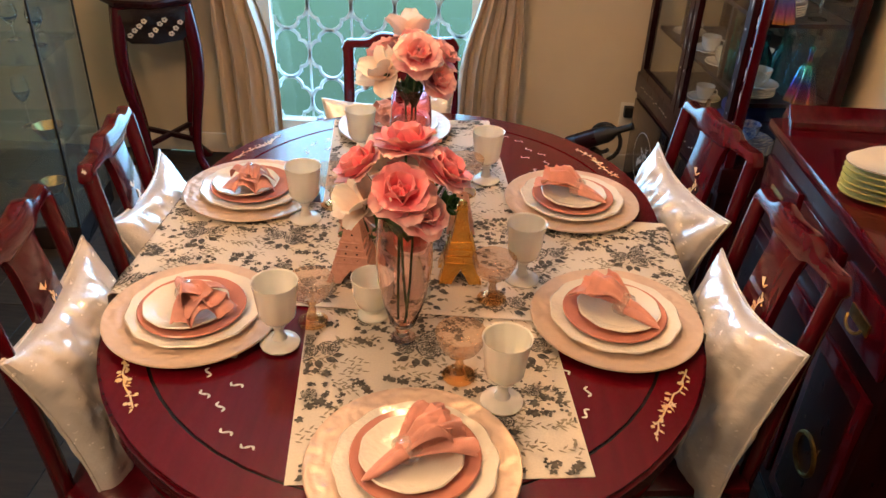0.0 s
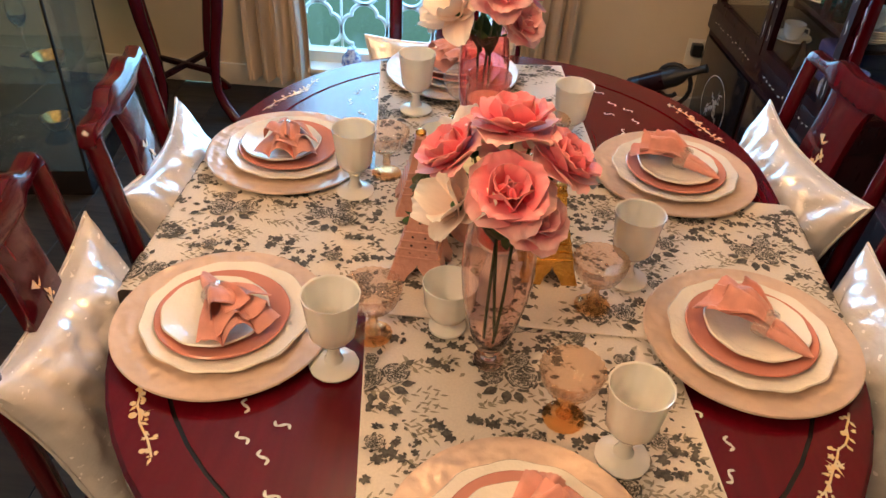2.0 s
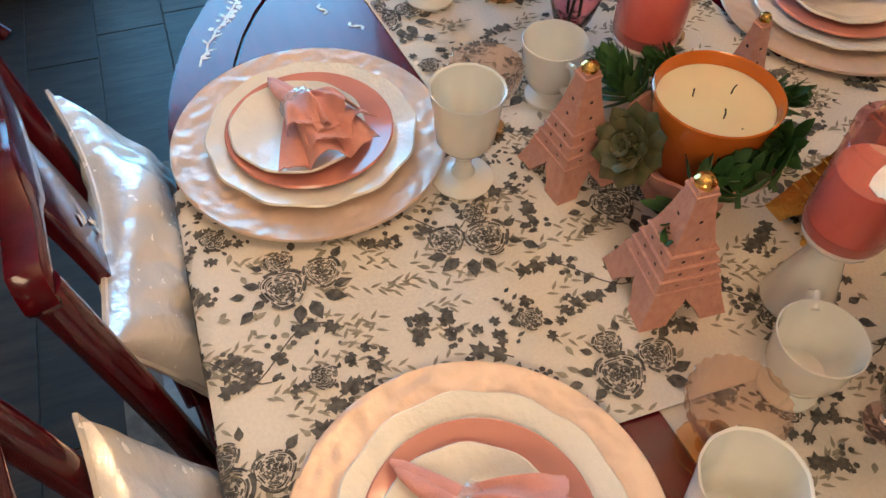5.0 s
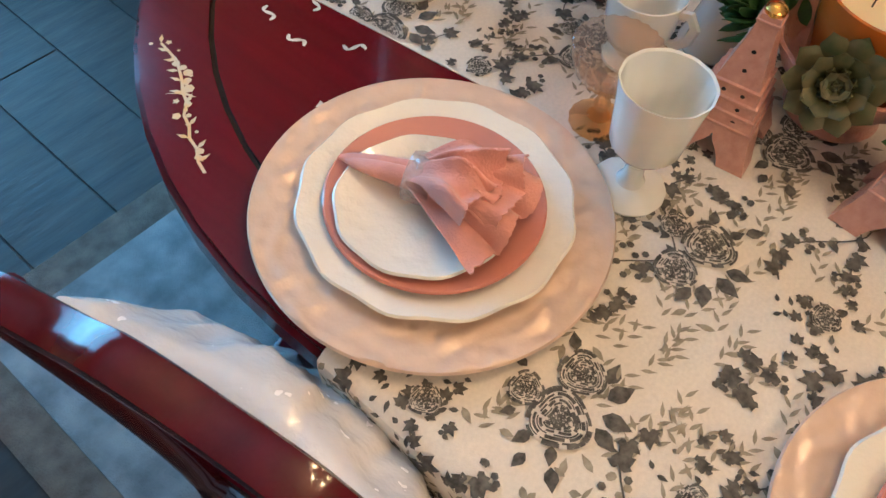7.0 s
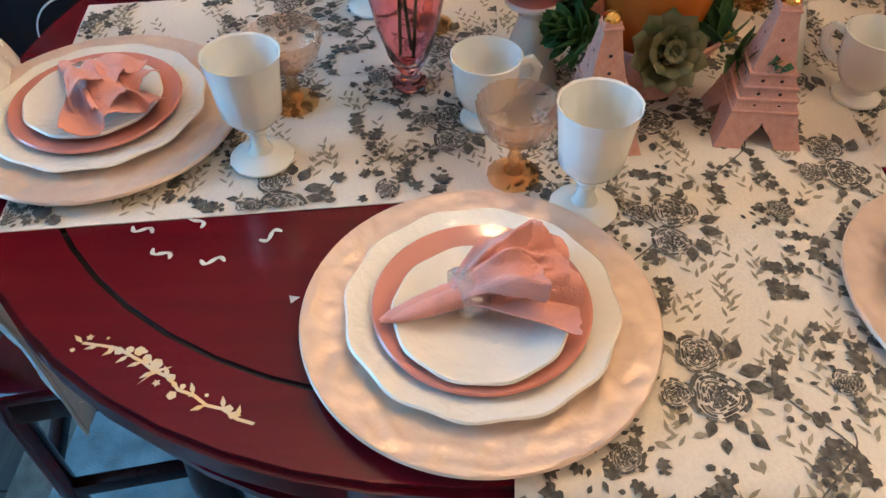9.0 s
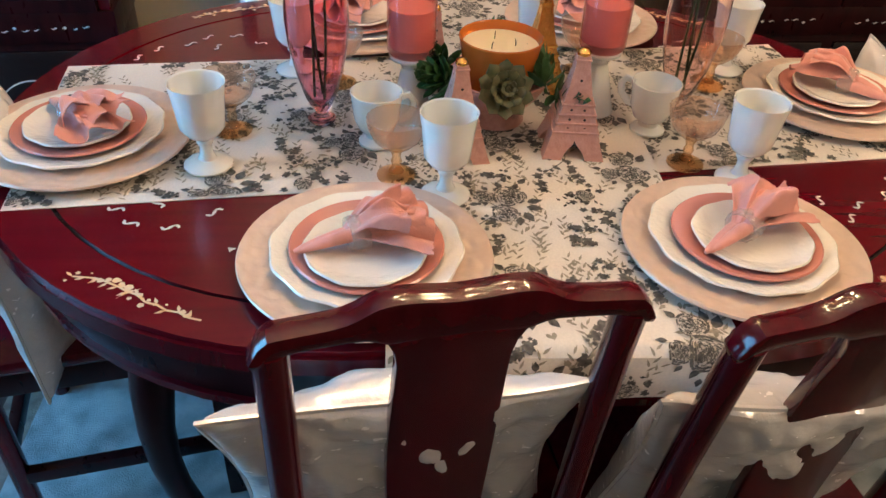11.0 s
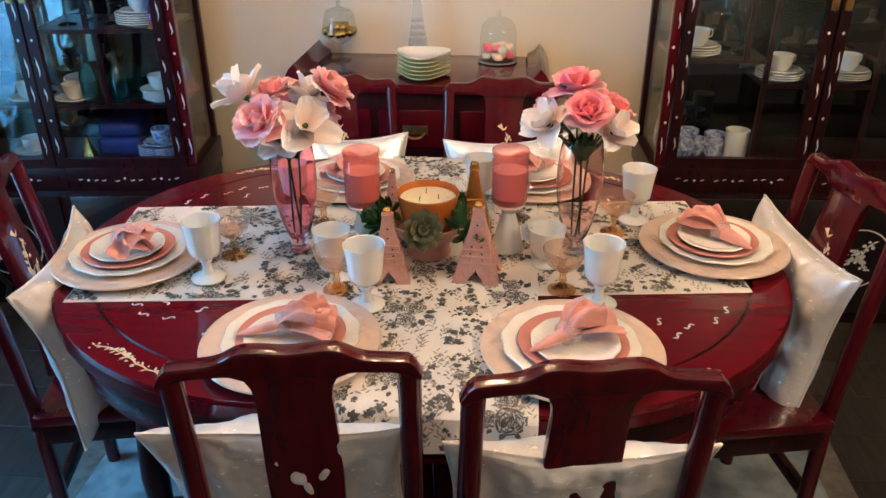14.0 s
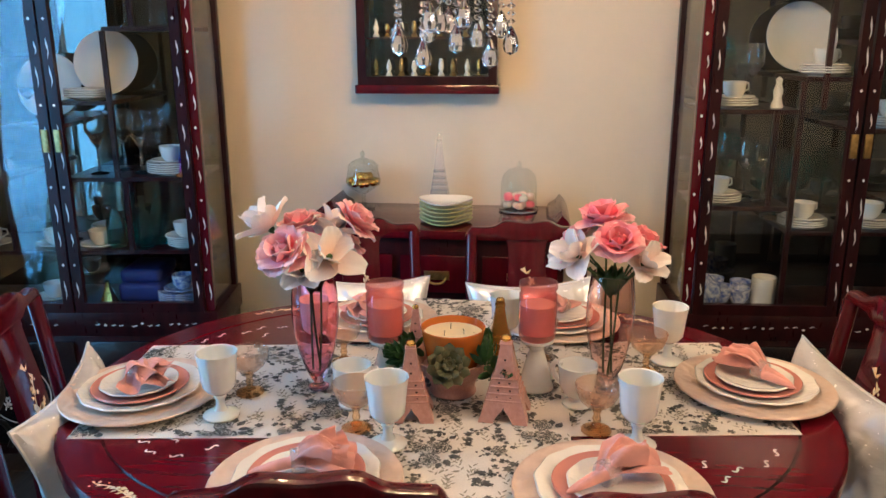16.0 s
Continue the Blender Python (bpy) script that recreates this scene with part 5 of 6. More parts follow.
# shelves of each bay: height, from and to across it; uprights: from, to, place across
BAYS = {(1, 1): (((0.76, 0.0, 1.0), (1.02, 0.0, 1.0), (1.28, 0.0, 0.42), (1.52, 0.40, 1.0), (1.78, 0.0, 1.0)), ((0.774, 1.02, 0.45), (1.034, 1.52, 0.40), (1.534, 1.78, 0.62))),
        (1, -1): (((0.76, 0.0, 1.0), (1.02, 0.45, 1.0), (1.20, 0.0, 0.45), (1.42, 0.45, 1.0), (1.66, 0.0, 1.0)), ((0.774, 1.42, 0.45), (1.434, 1.66, 0.5))),
        (2, -1): (((0.90, 0.36, 1.0), (0.82, 0.0, 0.36), (1.21, 0.36, 1.0), (1.31, 0.0, 0.36), (1.58, 0.22, 1.0), (1.80, 0.0, 1.0)), ((0.57, 0.90, 0.36), (0.914, 1.21, 0.52), (0.834, 1.31, 0.36), (1.224, 1.58, 0.22))),
        (2, 1): (((0.82, 0.0, 0.4), (0.90, 0.4, 1.0), (1.15, 0.0, 1.0), (1.42, 0.0, 0.55), (1.52, 0.55, 1.0), (1.78, 0.0, 1.0)), ((0.57, 0.90, 0.4), (0.914, 1.15, 0.4), (1.164, 1.52, 0.55)))}


def china_cabinet(w, seed, label, lift=0.0):
    """A glazed display cabinet; front at y = 0 looking to -y, depth along +y, centred in x."""
    D, H, B = 0.34, 2.07 + lift, 0.56 + lift
    c = thing("china_cabinet", label, "cabinet", "china cabinets")
    body = part("base", box(w, D, B - 0.09, (0, D / 2, 0.0), 0.004), DARKWOOD, c)
    part("rail", box(w + 0.02, D + 0.012, 0.09, (0, D / 2 - 0.004, B - 0.09), 0.006), DARKWOOD, c)
    for sx in (-1, 1):
        d = part("lower_door", box(w / 2 - 0.05, 0.014, B - 0.16, (sx * (w / 4 - 0.005), -0.008, 0.05), 0.004), BLACKLAC, c)
        bm = bmesh.new()
        ring_inlay(bm, sx * (w / 4 - 0.005), 0.05 + (B - 0.16) / 2, 0.115, -0.0165, seed + sx)
        tagged(part("ring_inlay", bm, PEARLW, d, "round pearl flower inlay", False), kind="stuff")
        for k in range(3):
            bm = bmesh.new()
            pearl_strip(bm, (sx * (0.06 + k * 0.13), -0.0105, B - 0.045), (sx * (0.17 + k * 0.13), -0.0105, B - 0.045), seed + k, (0, -1, 0), 4, 0.003)
            tagged(part("rail_inlay", bm, PEARLW, body, "pale shell inlay", False), kind="stuff")
    part("top", box(w + 0.03, D + 0.03, 0.05, (0, D / 2, H - 0.05), 0.008), DARKWOOD, c)
    part("back_panel", box(w - 0.02, 0.012, H - B - 0.05, (0, D - 0.01, B)), MIRROR, c, "mirrored back")
    for sx in (-1, 1):
        for y in (0.017, D - 0.017):
            # front post beside the sideboard gets a lighter, redder colour than the others
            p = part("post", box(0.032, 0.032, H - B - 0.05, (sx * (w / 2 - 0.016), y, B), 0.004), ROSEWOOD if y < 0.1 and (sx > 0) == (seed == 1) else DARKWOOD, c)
            if y < 0.1:
                bm = bmesh.new()
                pearl_strip(bm, (sx * (w / 2 - 0.016), 0.001, B + 0.03), (sx * (w / 2 - 0.016), 0.001, H - 0.08), seed + sx, (0, -1, 0), 17)
                tagged(part("post_inlay", bm, PEARLW, p, "pale shell inlay", False), kind="stuff")
        pane_ = part("side_pane", box(0.004, D - 0.07, H - B - 0.06, (sx * (w / 2 - 0.012), D / 2, B + 0.004)), CLEAR, c, smooth=False)
        pane_.visible_shadow = False
        # glazed door: frame, irregular bars, pane
        x0, x1 = (0.004, w / 2 - 0.034) if sx > 0 else (-w / 2 + 0.034, -0.004)
        door = thing("door", "", "")
        door.parent = c
        fr = bmesh.new()
        fw = 0.034
        for a0, a1, z0, z1 in ((x0, x0 + fw, B, H - 0.05), (x1 - fw, x1, B, H - 0.05), (x0 + fw, x1 - fw, B, B + 0.035), (x0 + fw, x1 - fw, H - 0.09, H - 0.05)):
            box(a1 - a0, 0.022, z1 - z0, ((a0 + a1) / 2, -0.002, z0), bm=fr)
        part("door_frame", fr, DARKWOOD, door)
        g = part("pane", box(x1 - x0 - 2 * fw, 0.003, H - B - 0.13, ((x0 + x1) / 2, 0.0, B + 0.036)), CLEAR, door, smooth=False)
        g.visible_shadow = False
        bm = bmesh.new()
        for xx in (x0 + fw / 2, x1 - fw / 2):
            pearl_strip(bm, (xx, -0.0134, B + 0.04), (xx, -0.0134, H - 0.1), seed + int(xx * 100), (0, -1, 0), 15)
        tagged(part("frame_inlay", bm, PEARLW, door, "pale shell inlay down the frame", False), kind="stuff")
        hx = x0 + fw / 2 if sx > 0 else x1 - fw / 2
        part("escutcheon", box(0.022, 0.006, 0.075, (hx, -0.0165, 1.13), 0.002), BRASS, door, "brass lock plate")
    # irregular shelves with short uprights
    inner = w / 2 - 0.036
    n = 0
    for sx in (-1, 1):
        steps, ups = BAYS[seed, sx]
        for z, u0, u1 in steps:
            a, b = sx * inner * u0, sx * inner * u1
            part("shelf", box(abs(b - a), D - 0.06, 0.014, ((a + b) / 2, D / 2 + 0.01, z + lift)), DARKWOOD, c)
        for z0, z1, u in ups:
            part("upright", box(0.016, 0.014, z1 - z0, (sx * inner * u, 0.045, z0 + lift)), DARKWOOD, c)
    return c


LIFT = 0.05
CAB_L = pose(0.860, 2.885, 0.0, 0, 0, -83.0)
CAB_R = pose(0.955, 0.290, 0.0, 0, 0, -87)
china_cabinet(0.98, 1, "dark rosewood china cabinet with shell inlay and glass doors").matrix_world = CAB_L
china_cabinet(1.00, 2, "dark rosewood china cabinet holding teacups and goblets", LIFT).matrix_world = CAB_R

# what stands in them
def stack(n, r, m, material, label):
    s_ = thing("plate_stack", label, "plates", "plate stacks")
    first_ = None
    for k in range(n):
        if first_ is None:
            first_ = part("plate", lathe(plate_profile(r, 0.012, r * 0.55), 32), material, s_)
            first_.matrix_basis = pose(0, 0, 0)
        else:
            again(first_, s_, pose(0, 0, 0.0075 * k))
    s_.matrix_world = m
    return s_


def teacup(m, label, material=PORC):
    s_ = thing("teacup", label, "cup", "teacups and saucers")
    part("saucer", lathe(plate_profile(0.068, 0.011, 0.035), 32), material, s_)
    part("cup", lathe([(0.0, 0.008), (0.02, 0.006), (0.022, 0.01), (0.033, 0.025), (0.038, 0.06), (0.036, 0.06), (0.03, 0.026), (0.0, 0.013)], 32), material, s_)
    part("handle", sweep([(0.035, 0, 0.055), (0.052, 0, 0.053), (0.054, 0, 0.035), (0.034, 0, 0.026)], 0.003, 6), material, s_)
    s_.matrix_world = m
    return s_


def wineglass(m, material, label, h=0.2, r=0.036):
    o = single("wine_glass", lathe([(0.0, 0.003), (r * 0.85, 0.0), (r * 0.85, 0.003), (0.006, 0.01), (0.004, h * 0.42), (0.012, h * 0.48), (r, h * 0.68), (r * 1.02, h * 0.8), (r * 0.8, h), (r * 0.76, h), (r * 0.97, h * 0.8), (r * 0.94, h * 0.69), (0.0, h * 0.5)], 28), material, label, "glass", "display glasses")
    o.matrix_world = m
    return o


def upright_plate(m, label):
    o = single("display_plate", lathe(plate_profile(0.115, 0.014, 0.06), 40), PORC, label, "plate", "display plates")
    o.matrix_world = m @ pose(0, 0, 0.118, 76, 0, 0)
    return o


def bottle(m, material, label):
    o = single("bottle", lathe([(0.0, 0.0), (0.03, 0.0), (0.032, 0.006), (0.032, 0.09), (0.024, 0.115), (0.011, 0.135), (0.010, 0.175), (0.013, 0.178), (0.013, 0.185), (0.008, 0.185), (0.008, 0.135), (0.028, 0.09), (0.028, 0.008), (0.0, 0.006)], 28), material, label, "bottle", "teal glass bottles")
    o.matrix_world = m
    return o


def bell(m):
    b_ = thing("bell_ornament", "iridescent rainbow glass bell ornament on a shelf", "ornament", "bell ornaments")
    part("bell", lathe([(0.0, 0.115), (0.016, 0.112), (0.026, 0.098), (0.034, 0.06), (0.05, 0.0), (0.047, 0.0), (0.031, 0.058), (0.0, 0.1)], 36, 0.05, 8, wave_from=0.0), IRID, b_)
    part("grip", lathe([(0.0, 0.17), (0.008, 0.165), (0.011, 0.155), (0.006, 0.14), (0.009, 0.125), (0.005, 0.114), (0.0, 0.114)], 20), IRID, b_)
    b_.matrix_world = m @ Matrix.Scale(1.08, 4)


def in_l(x, y, z, rz=0):
    return CAB_L @ pose(x, y, z, 0, 0, rz)


def in_r(x, y, z, rz=0):
    return CAB_R @ pose(x, y, z + LIFT, 0, 0, rz)


S1, S2 = 0.5605, 0.7745
# window-side cabinet, glazed bay towards the sideboard
for k, (x, y) in enumerate(((0.13, 0.10), (0.17, 0.16), (0.235, 0.09), (0.27, 0.15), (0.31, 0.21), (0.24, 0.23), (0.37, 0.22), (0.33, 0.27), (0.29, 0.27))):
    bottle(in_l(x, y, S2), TEAL, "slender teal glass bottle in a cabinet")
stack(4, 0.062, in_l(0.375, 0.10, S2), PORC, "short stack of white saucers in a cabinet")
teacup(in_l(0.375, 0.10, S2 + 0.0315), "white cup on a stack of saucers")
teacup(in_l(0.065, 0.11, S2, 70), "white cup and saucer behind the cabinet's glass")
stack(6, 0.075, in_l(0.06, 0.24, S2), PORC, "tall stack of white saucers in a cabinet")
stack(5, 0.09, in_l(0.34, 0.13, S1), BLUEW, "stack of blue-patterned plates in a cabinet")
teacup(in_l(0.34, 0.13, S1 + 0.039), "blue-patterned bowl on stacked plates", BLUEW)
dk = thing("folded_cloth", "folded cobalt blue cloth on the cabinet's floor", "cloth")
part("fold", box(0.16, 0.2, 0.07, (0, 0, 0), 0.02, 3), DKBLUE, dk)
part("fold", box(0.15, 0.19, 0.05, (0.004, 0.003, 0.0705), 0.02, 3), DKBLUE, dk)
dk.matrix_world = in_l(0.19, 0.2, S1)
gt_ = tower("gilt_tower", "small gilt tower ornament on the cabinet's floor", GOLD, 0, 0, 0.09, 0.05, 0, GOLD)
gt_.matrix_world = in_l(0.085, 0.08, S1)
stack(5, 0.085, in_l(0.345, 0.12, 1.0345), PORC, "stack of white plates and bowls in a cabinet")
teacup(in_l(0.345, 0.12, 1.0735), "white bowl topping a stack of plates")
for x, y in ((0.09, 0.12), (0.15, 0.2), (0.235, 0.13), (0.27, 0.21), (0.40, 0.23)):
    wineglass(in_l(x, y, 1.0345), CRYSTAL, "clear stemmed glass in a cabinet", 0.22)
stack(4, 0.078, in_l(0.085, 0.11, 1.2945), PORC, "stack of white plates in a cabinet")
upright_plate(in_l(0.11, 0.24, 1.2945), "white display plate standing upright in a cabinet")
for x, y in ((0.23, 0.13), (0.29, 0.2), (0.35, 0.12), (0.40, 0.2)):
    wineglass(in_l(x, y, 1.5345), CRYSTAL, "clear stemmed glass in a cabinet", 0.2)
teacup(in_l(0.30, 0.13, 1.7945), "white cup and saucer high in a cabinet")
bell(in_l(0.415, 0.235, S2))
bell(in_l(0.42, 0.09, 1.0345))
# its other bay
for x, y, z in ((-0.1, 0.12, S2), (-0.33, 0.12, S2), (-0.15, 0.16, S1), (-0.34, 0.13, 1.4345), (-0.12, 0.14, 1.6745)):
    teacup(in_l(x, y, z, 40), "white cup and saucer in a cabinet")
stack(4, 0.08, in_l(-0.32, 0.15, 1.0345), PORC, "stack of white plates in a cabinet")
upright_plate(in_l(-0.1, 0.24, 1.2145), "white display plate standing upright in a cabinet")
for x, z in ((-0.07, S2), (-0.17, 1.2145), (-0.37, 1.0345), (-0.3, 1.6745)):
    wineglass(in_l(x, 0.2, z), CRYSTAL, "clear stemmed glass in a cabinet", 0.17)

# the other cabinet: blue and white tea things on its floor, cups on plates and teal goblets above
for x, y, k in ((-0.335, 0.12, 0), (-0.285, 0.10, 1), (-0.255, 0.18, 2), (-0.34, 0.22, 3)):
    teacup(in_r(x, y, S1, 50 * k), "blue and white patterned cup on the cabinet's floor", BLUEW)
tp = thing("teapot", "blue and white teapot on the cabinet's floor", "teapot")
part("body", lathe([(0.0, 0.0), (0.03, 0.0), (0.045, 0.02), (0.05, 0.05), (0.04, 0.08), (0.02, 0.092), (0.0, 0.094)], 32), BLUEW, tp)
part("lid", lathe([(0.0, 0.112), (0.006, 0.11), (0.007, 0.104), (0.018, 0.097), (0.02, 0.092), (0.0, 0.09)], 24), BLUEW, tp)
part("spout", sweep([(0.045, 0, 0.04), (0.065, 0, 0.05), (0.08, 0, 0.08)], [0.01, 0.007, 0.005], 10), BLUEW, tp)
part("handle", sweep([(-0.04, 0, 0.075), (-0.068, 0, 0.075), (-0.072, 0, 0.04), (-0.046, 0, 0.028)], 0.005, 8), BLUEW, tp)
tp.matrix_world = in_r(-0.40, 0.09, S1, 60)
jg = thing("milk_jug", "tall blue and white milk jug on the cabinet's floor", "jug")
part("body", lathe([(0.0, 0.0), (0.028, 0.0), (0.036, 0.03), (0.034, 0.07), (0.024, 0.11), (0.03, 0.145), (0.027, 0.145), (0.02, 0.11), (0.03, 0.07), (0.0, 0.01)], 28), BLUEW, jg)
part("handle", sweep([(0.027, 0, 0.13), (0.056, 0, 0.125), (0.058, 0, 0.07), (0.034, 0, 0.05)], 0.0045, 8), BLUEW, jg)
jg.matrix_world = in_r(-0.43, 0.21, S1, 30)
jr = single("basket_jar", lathe([(0.0, 0.0), (0.034, 0.0), (0.038, 0.005), (0.04, 0.1), (0.036, 0.1), (0.034, 0.01), (0.0, 0.008)], 32, 0.02, 16), PORC, "white basket-weave porcelain jar in the cabinet", "jar")
jr.matrix_world = in_r(-0.205, 0.10, S1)
for x, y, z in ((-0.385, 0.11, 0.9145), (-0.10, 0.11, 0.8345), (-0.36, 0.11, 1.2245), (-0.085, 0.11, 1.3245), (-0.33, 0.11, 1.5945), (0.12, 0.12, 0.8345), (0.31, 0.12, 0.9145), (0.14, 0.12, 1.1645), (0.34, 0.13, 1.1645), (0.16, 0.12, 1.4345)):
    stack(3, 0.078, in_r(x, y, z), PORC, "white plates under a teacup")
    teacup(in_r(x, y, z + 0.0235, 20), "white teacup on stacked saucers in the cabinet")
for x, y, z in ((-0.33, 0.22, 0.9145), (-0.085, 0.22, 0.8345), (-0.375, 0.225, 1.2245), (-0.15, 0.23, 0.8345), (0.08, 0.23, 0.8345)):
    wineglass(in_r(x, y, z), TEAL, "teal glass goblet in the cabinet", 0.22, 0.042)
upright_plate(in_r(-0.12, 0.25, 1.3245), "white display plate standing upright in the cabinet")
upright_plate(in_r(0.3, 0.25, 1.1645), "white display plate standing upright in the cabinet")
for x, y, z in ((-0.235, 0.12, 0.9145), (-0.27, 0.2, 0.9145), (-0.28, 0.2, 1.2245), (-0.32, 0.24, 1.2245), (0.2, 0.22, 1.4345), (-0.2, 0.2, 1.5945)):
    wineglass(in_r(x, y, z), CRYSTAL, "clear stemmed glass in the cabinet", 0.2)
fg = single("porcelain_figurine", lathe([(0.0, 0.0), (0.018, 0.0), (0.02, 0.006), (0.012, 0.03), (0.016, 0.055), (0.009, 0.075), (0.011, 0.09), (0.0, 0.1)], 20), PORC, "small white porcelain ornament on a shelf", "ornament")
fg.matrix_world = in_r(-0.225, 0.1, 1.2245)

# ---- sideboard ----
SB = pose(0.905, 1.600, 0, 0, 0, -90)
SW, SD, SH = 0.84, 0.40, 0.885
sb = thing("sideboard", "dark rosewood sideboard with brass pulls against the wall", "sideboard")
part("body", box(SW, SD, SH - 0.10, (0, SD / 2, 0.065), 0.004), DARKWOOD, sb)
part("plinth", box(SW - 0.04, SD - 0.04, 0.064, (0, SD / 2 + 0.01, 0.0)), BLACKLAC, sb)
part("top", box(SW + 0.05, SD + 0.03, 0.032, (0, SD / 2 - 0.005, SH - 0.034), 0.008), ROSEWOOD, sb)
for sx in (-1, 1):
    out = [(0.0, 0.0), (0.075 * sx, 0.0), (0.07 * sx, 0.016), (0.045 * sx, 0.03), (0.03 * sx, 0.052), (0.012 * sx, 0.034), (0.0, 0.012)]
    hn = prism(out if sx > 0 else out[::-1], SD - 0.02, 0.002)
    hn.transform(pose(-sx * (SW / 2 + 0.02), SD / 2, SH - 0.002))
    part("upturned_end", hn, ROSEWOOD, sb)
for k in range(3):
    x = (k - 1) * (SW / 3 - 0.004)
    dr = part("drawer", box(SW / 3 - 0.03, 0.016, 0.13, (x, -0.006, 0.665), 0.005), ROSEWOOD, sb)
    part("pull", sweep([(x + 0.032 * math.cos(a), -0.024 - 0.008 * abs(math.sin(a)), 0.722 - 0.02 * math.sin(a)) for a in [math.pi * q / 8 for q in range(9)]], 0.004, 6), BRASS, dr, "dark brass bail pull")
    part("pull_plate", box(0.085, 0.004, 0.03, (x, -0.0155, 0.712), 0.001), BRASS, dr)
    do = part("door", box(SW / 3 - 0.03, 0.016, 0.49, (x, -0.006, 0.12), 0.006), ROSEWOOD, sb)
    part("door_panel", box(SW / 3 - 0.09, 0.01, 0.41, (x, -0.013, 0.16), 0.006), DARKWOOD, do)
    bm = bmesh.new()
    ring = [(x + 0.05 * math.cos(a), -0.022, 0.34 + 0.05 * math.sin(a)) for a in [2 * math.pi * q / 24 for q in range(25)]]
    part("round_pull", sweep(ring, 0.006, 6, cap=False), BRASS, do, "round brass door ring")
sb.matrix_world = SB


def on_sb(x, y, z=SH - 0.0015, rz=0):
    return SB @ pose(x, y, z, 0, 0, rz)


leafpl = thing("leaf_plate_stack", "stack of white leaf-shaped plates with lime rims", "plates")
lp = part("plate", lathe([(0.0, 0.0), (0.05, 0.0), (0.085, 0.012), (0.088, 0.017), (0.083, 0.016), (0.05, 0.006), (0.0, 0.005)], 60, 0.12, 3), [LIME], leafpl)
for k in range(1, 5):
    again(lp, leafpl, pose(0, 0, 0.0135 * k))
part("upper_plate", lathe([(0.0, 0.0), (0.05, 0.0), (0.085, 0.012), (0.088, 0.017), (0.083, 0.0165), (0.05, 0.006), (0.0, 0.005)], 60, 0.12, 3, at=(0, 0, 0.0675)), PORC, leafpl)
leafpl.matrix_world = on_sb(0.018, 0.085, rz=30)
tower("crystal_tower", "tall clear crystal lattice-tower ornament on the sideboard", CUTGLASS, 0, 0, 0.28, 0.075, 0, CUTGLASS).matrix_world = on_sb(-0.030, 0.33)
j1 = thing("apothecary_jar", "footed glass jar of gold balls with lid", "jar")
part("jar", lathe([(0.0, 0.004), (0.04, 0.0), (0.04, 0.004), (0.008, 0.016), (0.008, 0.05), (0.03, 0.062), (0.062, 0.085), (0.066, 0.1), (0.058, 0.135), (0.055, 0.15), (0.053, 0.15), (0.056, 0.134), (0.064, 0.1), (0.06, 0.087), (0.0, 0.064)], 40), CLEAR, j1)
part("lid", lathe([(0.058, 0.15), (0.059, 0.156), (0.04, 0.175), (0.01, 0.184), (0.006, 0.19), (0.011, 0.202), (0.0, 0.214), (0.0, 0.214), (0.009, 0.2), (0.004, 0.188), (0.04, 0.171), (0.056, 0.153)], 40), CLEAR, j1)
j1.matrix_world = on_sb(-0.315, 0.32)
rnd = random.Random(2)
for k in range(20):
    a = k * 2.4
    rr = 0.05 if k < 11 else 0.025
    o = single("gold_ball", lathe([(0.0, -0.0145)] + [(0.0145 * math.cos(t), 0.0145 * math.sin(t)) for t in [-1.2 + 0.4 * q for q in range(7)]] + [(0.0, 0.0145)], 14), GOLD, "small shiny gold ball in a glass jar", "ball", "gold balls")
    o.matrix_world = on_sb(-0.315 + rr * math.cos(a), 0.32 + rr * math.sin(a), SH + 0.093 + (0.0 if k < 11 else 0.018) + rnd.uniform(0, 0.004))
j2 = thing("glass_cloche_jar", "glass cloche jar of pale pink sweets with lid", "jar")
part("base", lathe([(0.0, 0.0), (0.07, 0.0), (0.072, 0.006), (0.0, 0.008)], 40), CRYSTAL, j2)
dome = part("dome", lathe([(0.066, 0.0085), (0.066, 0.09), (0.06, 0.125), (0.04, 0.148), (0.012, 0.155), (0.006, 0.16), (0.01, 0.172), (0.0, 0.18)], 40), CLEAR, j2)
j2.matrix_world = on_sb(0.262, 0.33)
for k in range(16):
    a = k * 2.4
    rr = 0.042 if k % 8 < 5 else 0.014
    o = single("sweet", lathe([(0.0, 0.0), (0.015, 0.003), (0.018, 0.012), (0.013, 0.022), (0.0, 0.026)], 12), (PETALP, PORC, PETALW)[k % 3], "soft pastel sweet in a glass jar", "sweet", "sweets in the jar")
    o.matrix_world = on_sb(0.262 + rr * math.cos(a), 0.33 + rr * math.sin(a), SH + 0.0075 + 0.027 * (k // 8), 30 * k)

# wall display case above it
wc = thing("wall_display_case", "dark wooden wall case with glass front and miniatures", "cabinet")
WB = pose(WALL_E - 0.11, 1.674, 1.302, 0, 0, -90)
W_, H_ = 0.50, 0.72
bm = bmesh.new()
for x0, x1, z0, z1 in ((-W_ / 2, W_ / 2, 0.03, 0.06), (-W_ / 2, W_ / 2, H_ - 0.03, H_), (-W_ / 2, -W_ / 2 + 0.03, 0.06, H_ - 0.03), (W_ / 2 - 0.03, W_ / 2, 0.06, H_ - 0.03)):
    box(x1 - x0, 0.1, z1 - z0, ((x0 + x1) / 2, 0.055, z0), bm=bm)
part("frame", bm, DARKWOOD, wc)
part("bottom_moulding", box(W_ + 0.02, 0.115, 0.032, (0, 0.05, 0.0), 0.006), ROSEWOOD, wc)
part("back", box(W_ - 0.06, 0.006, H_ - 0.09, (0, 0.1, 0.06)), MIRROR, wc, "mirrored back")
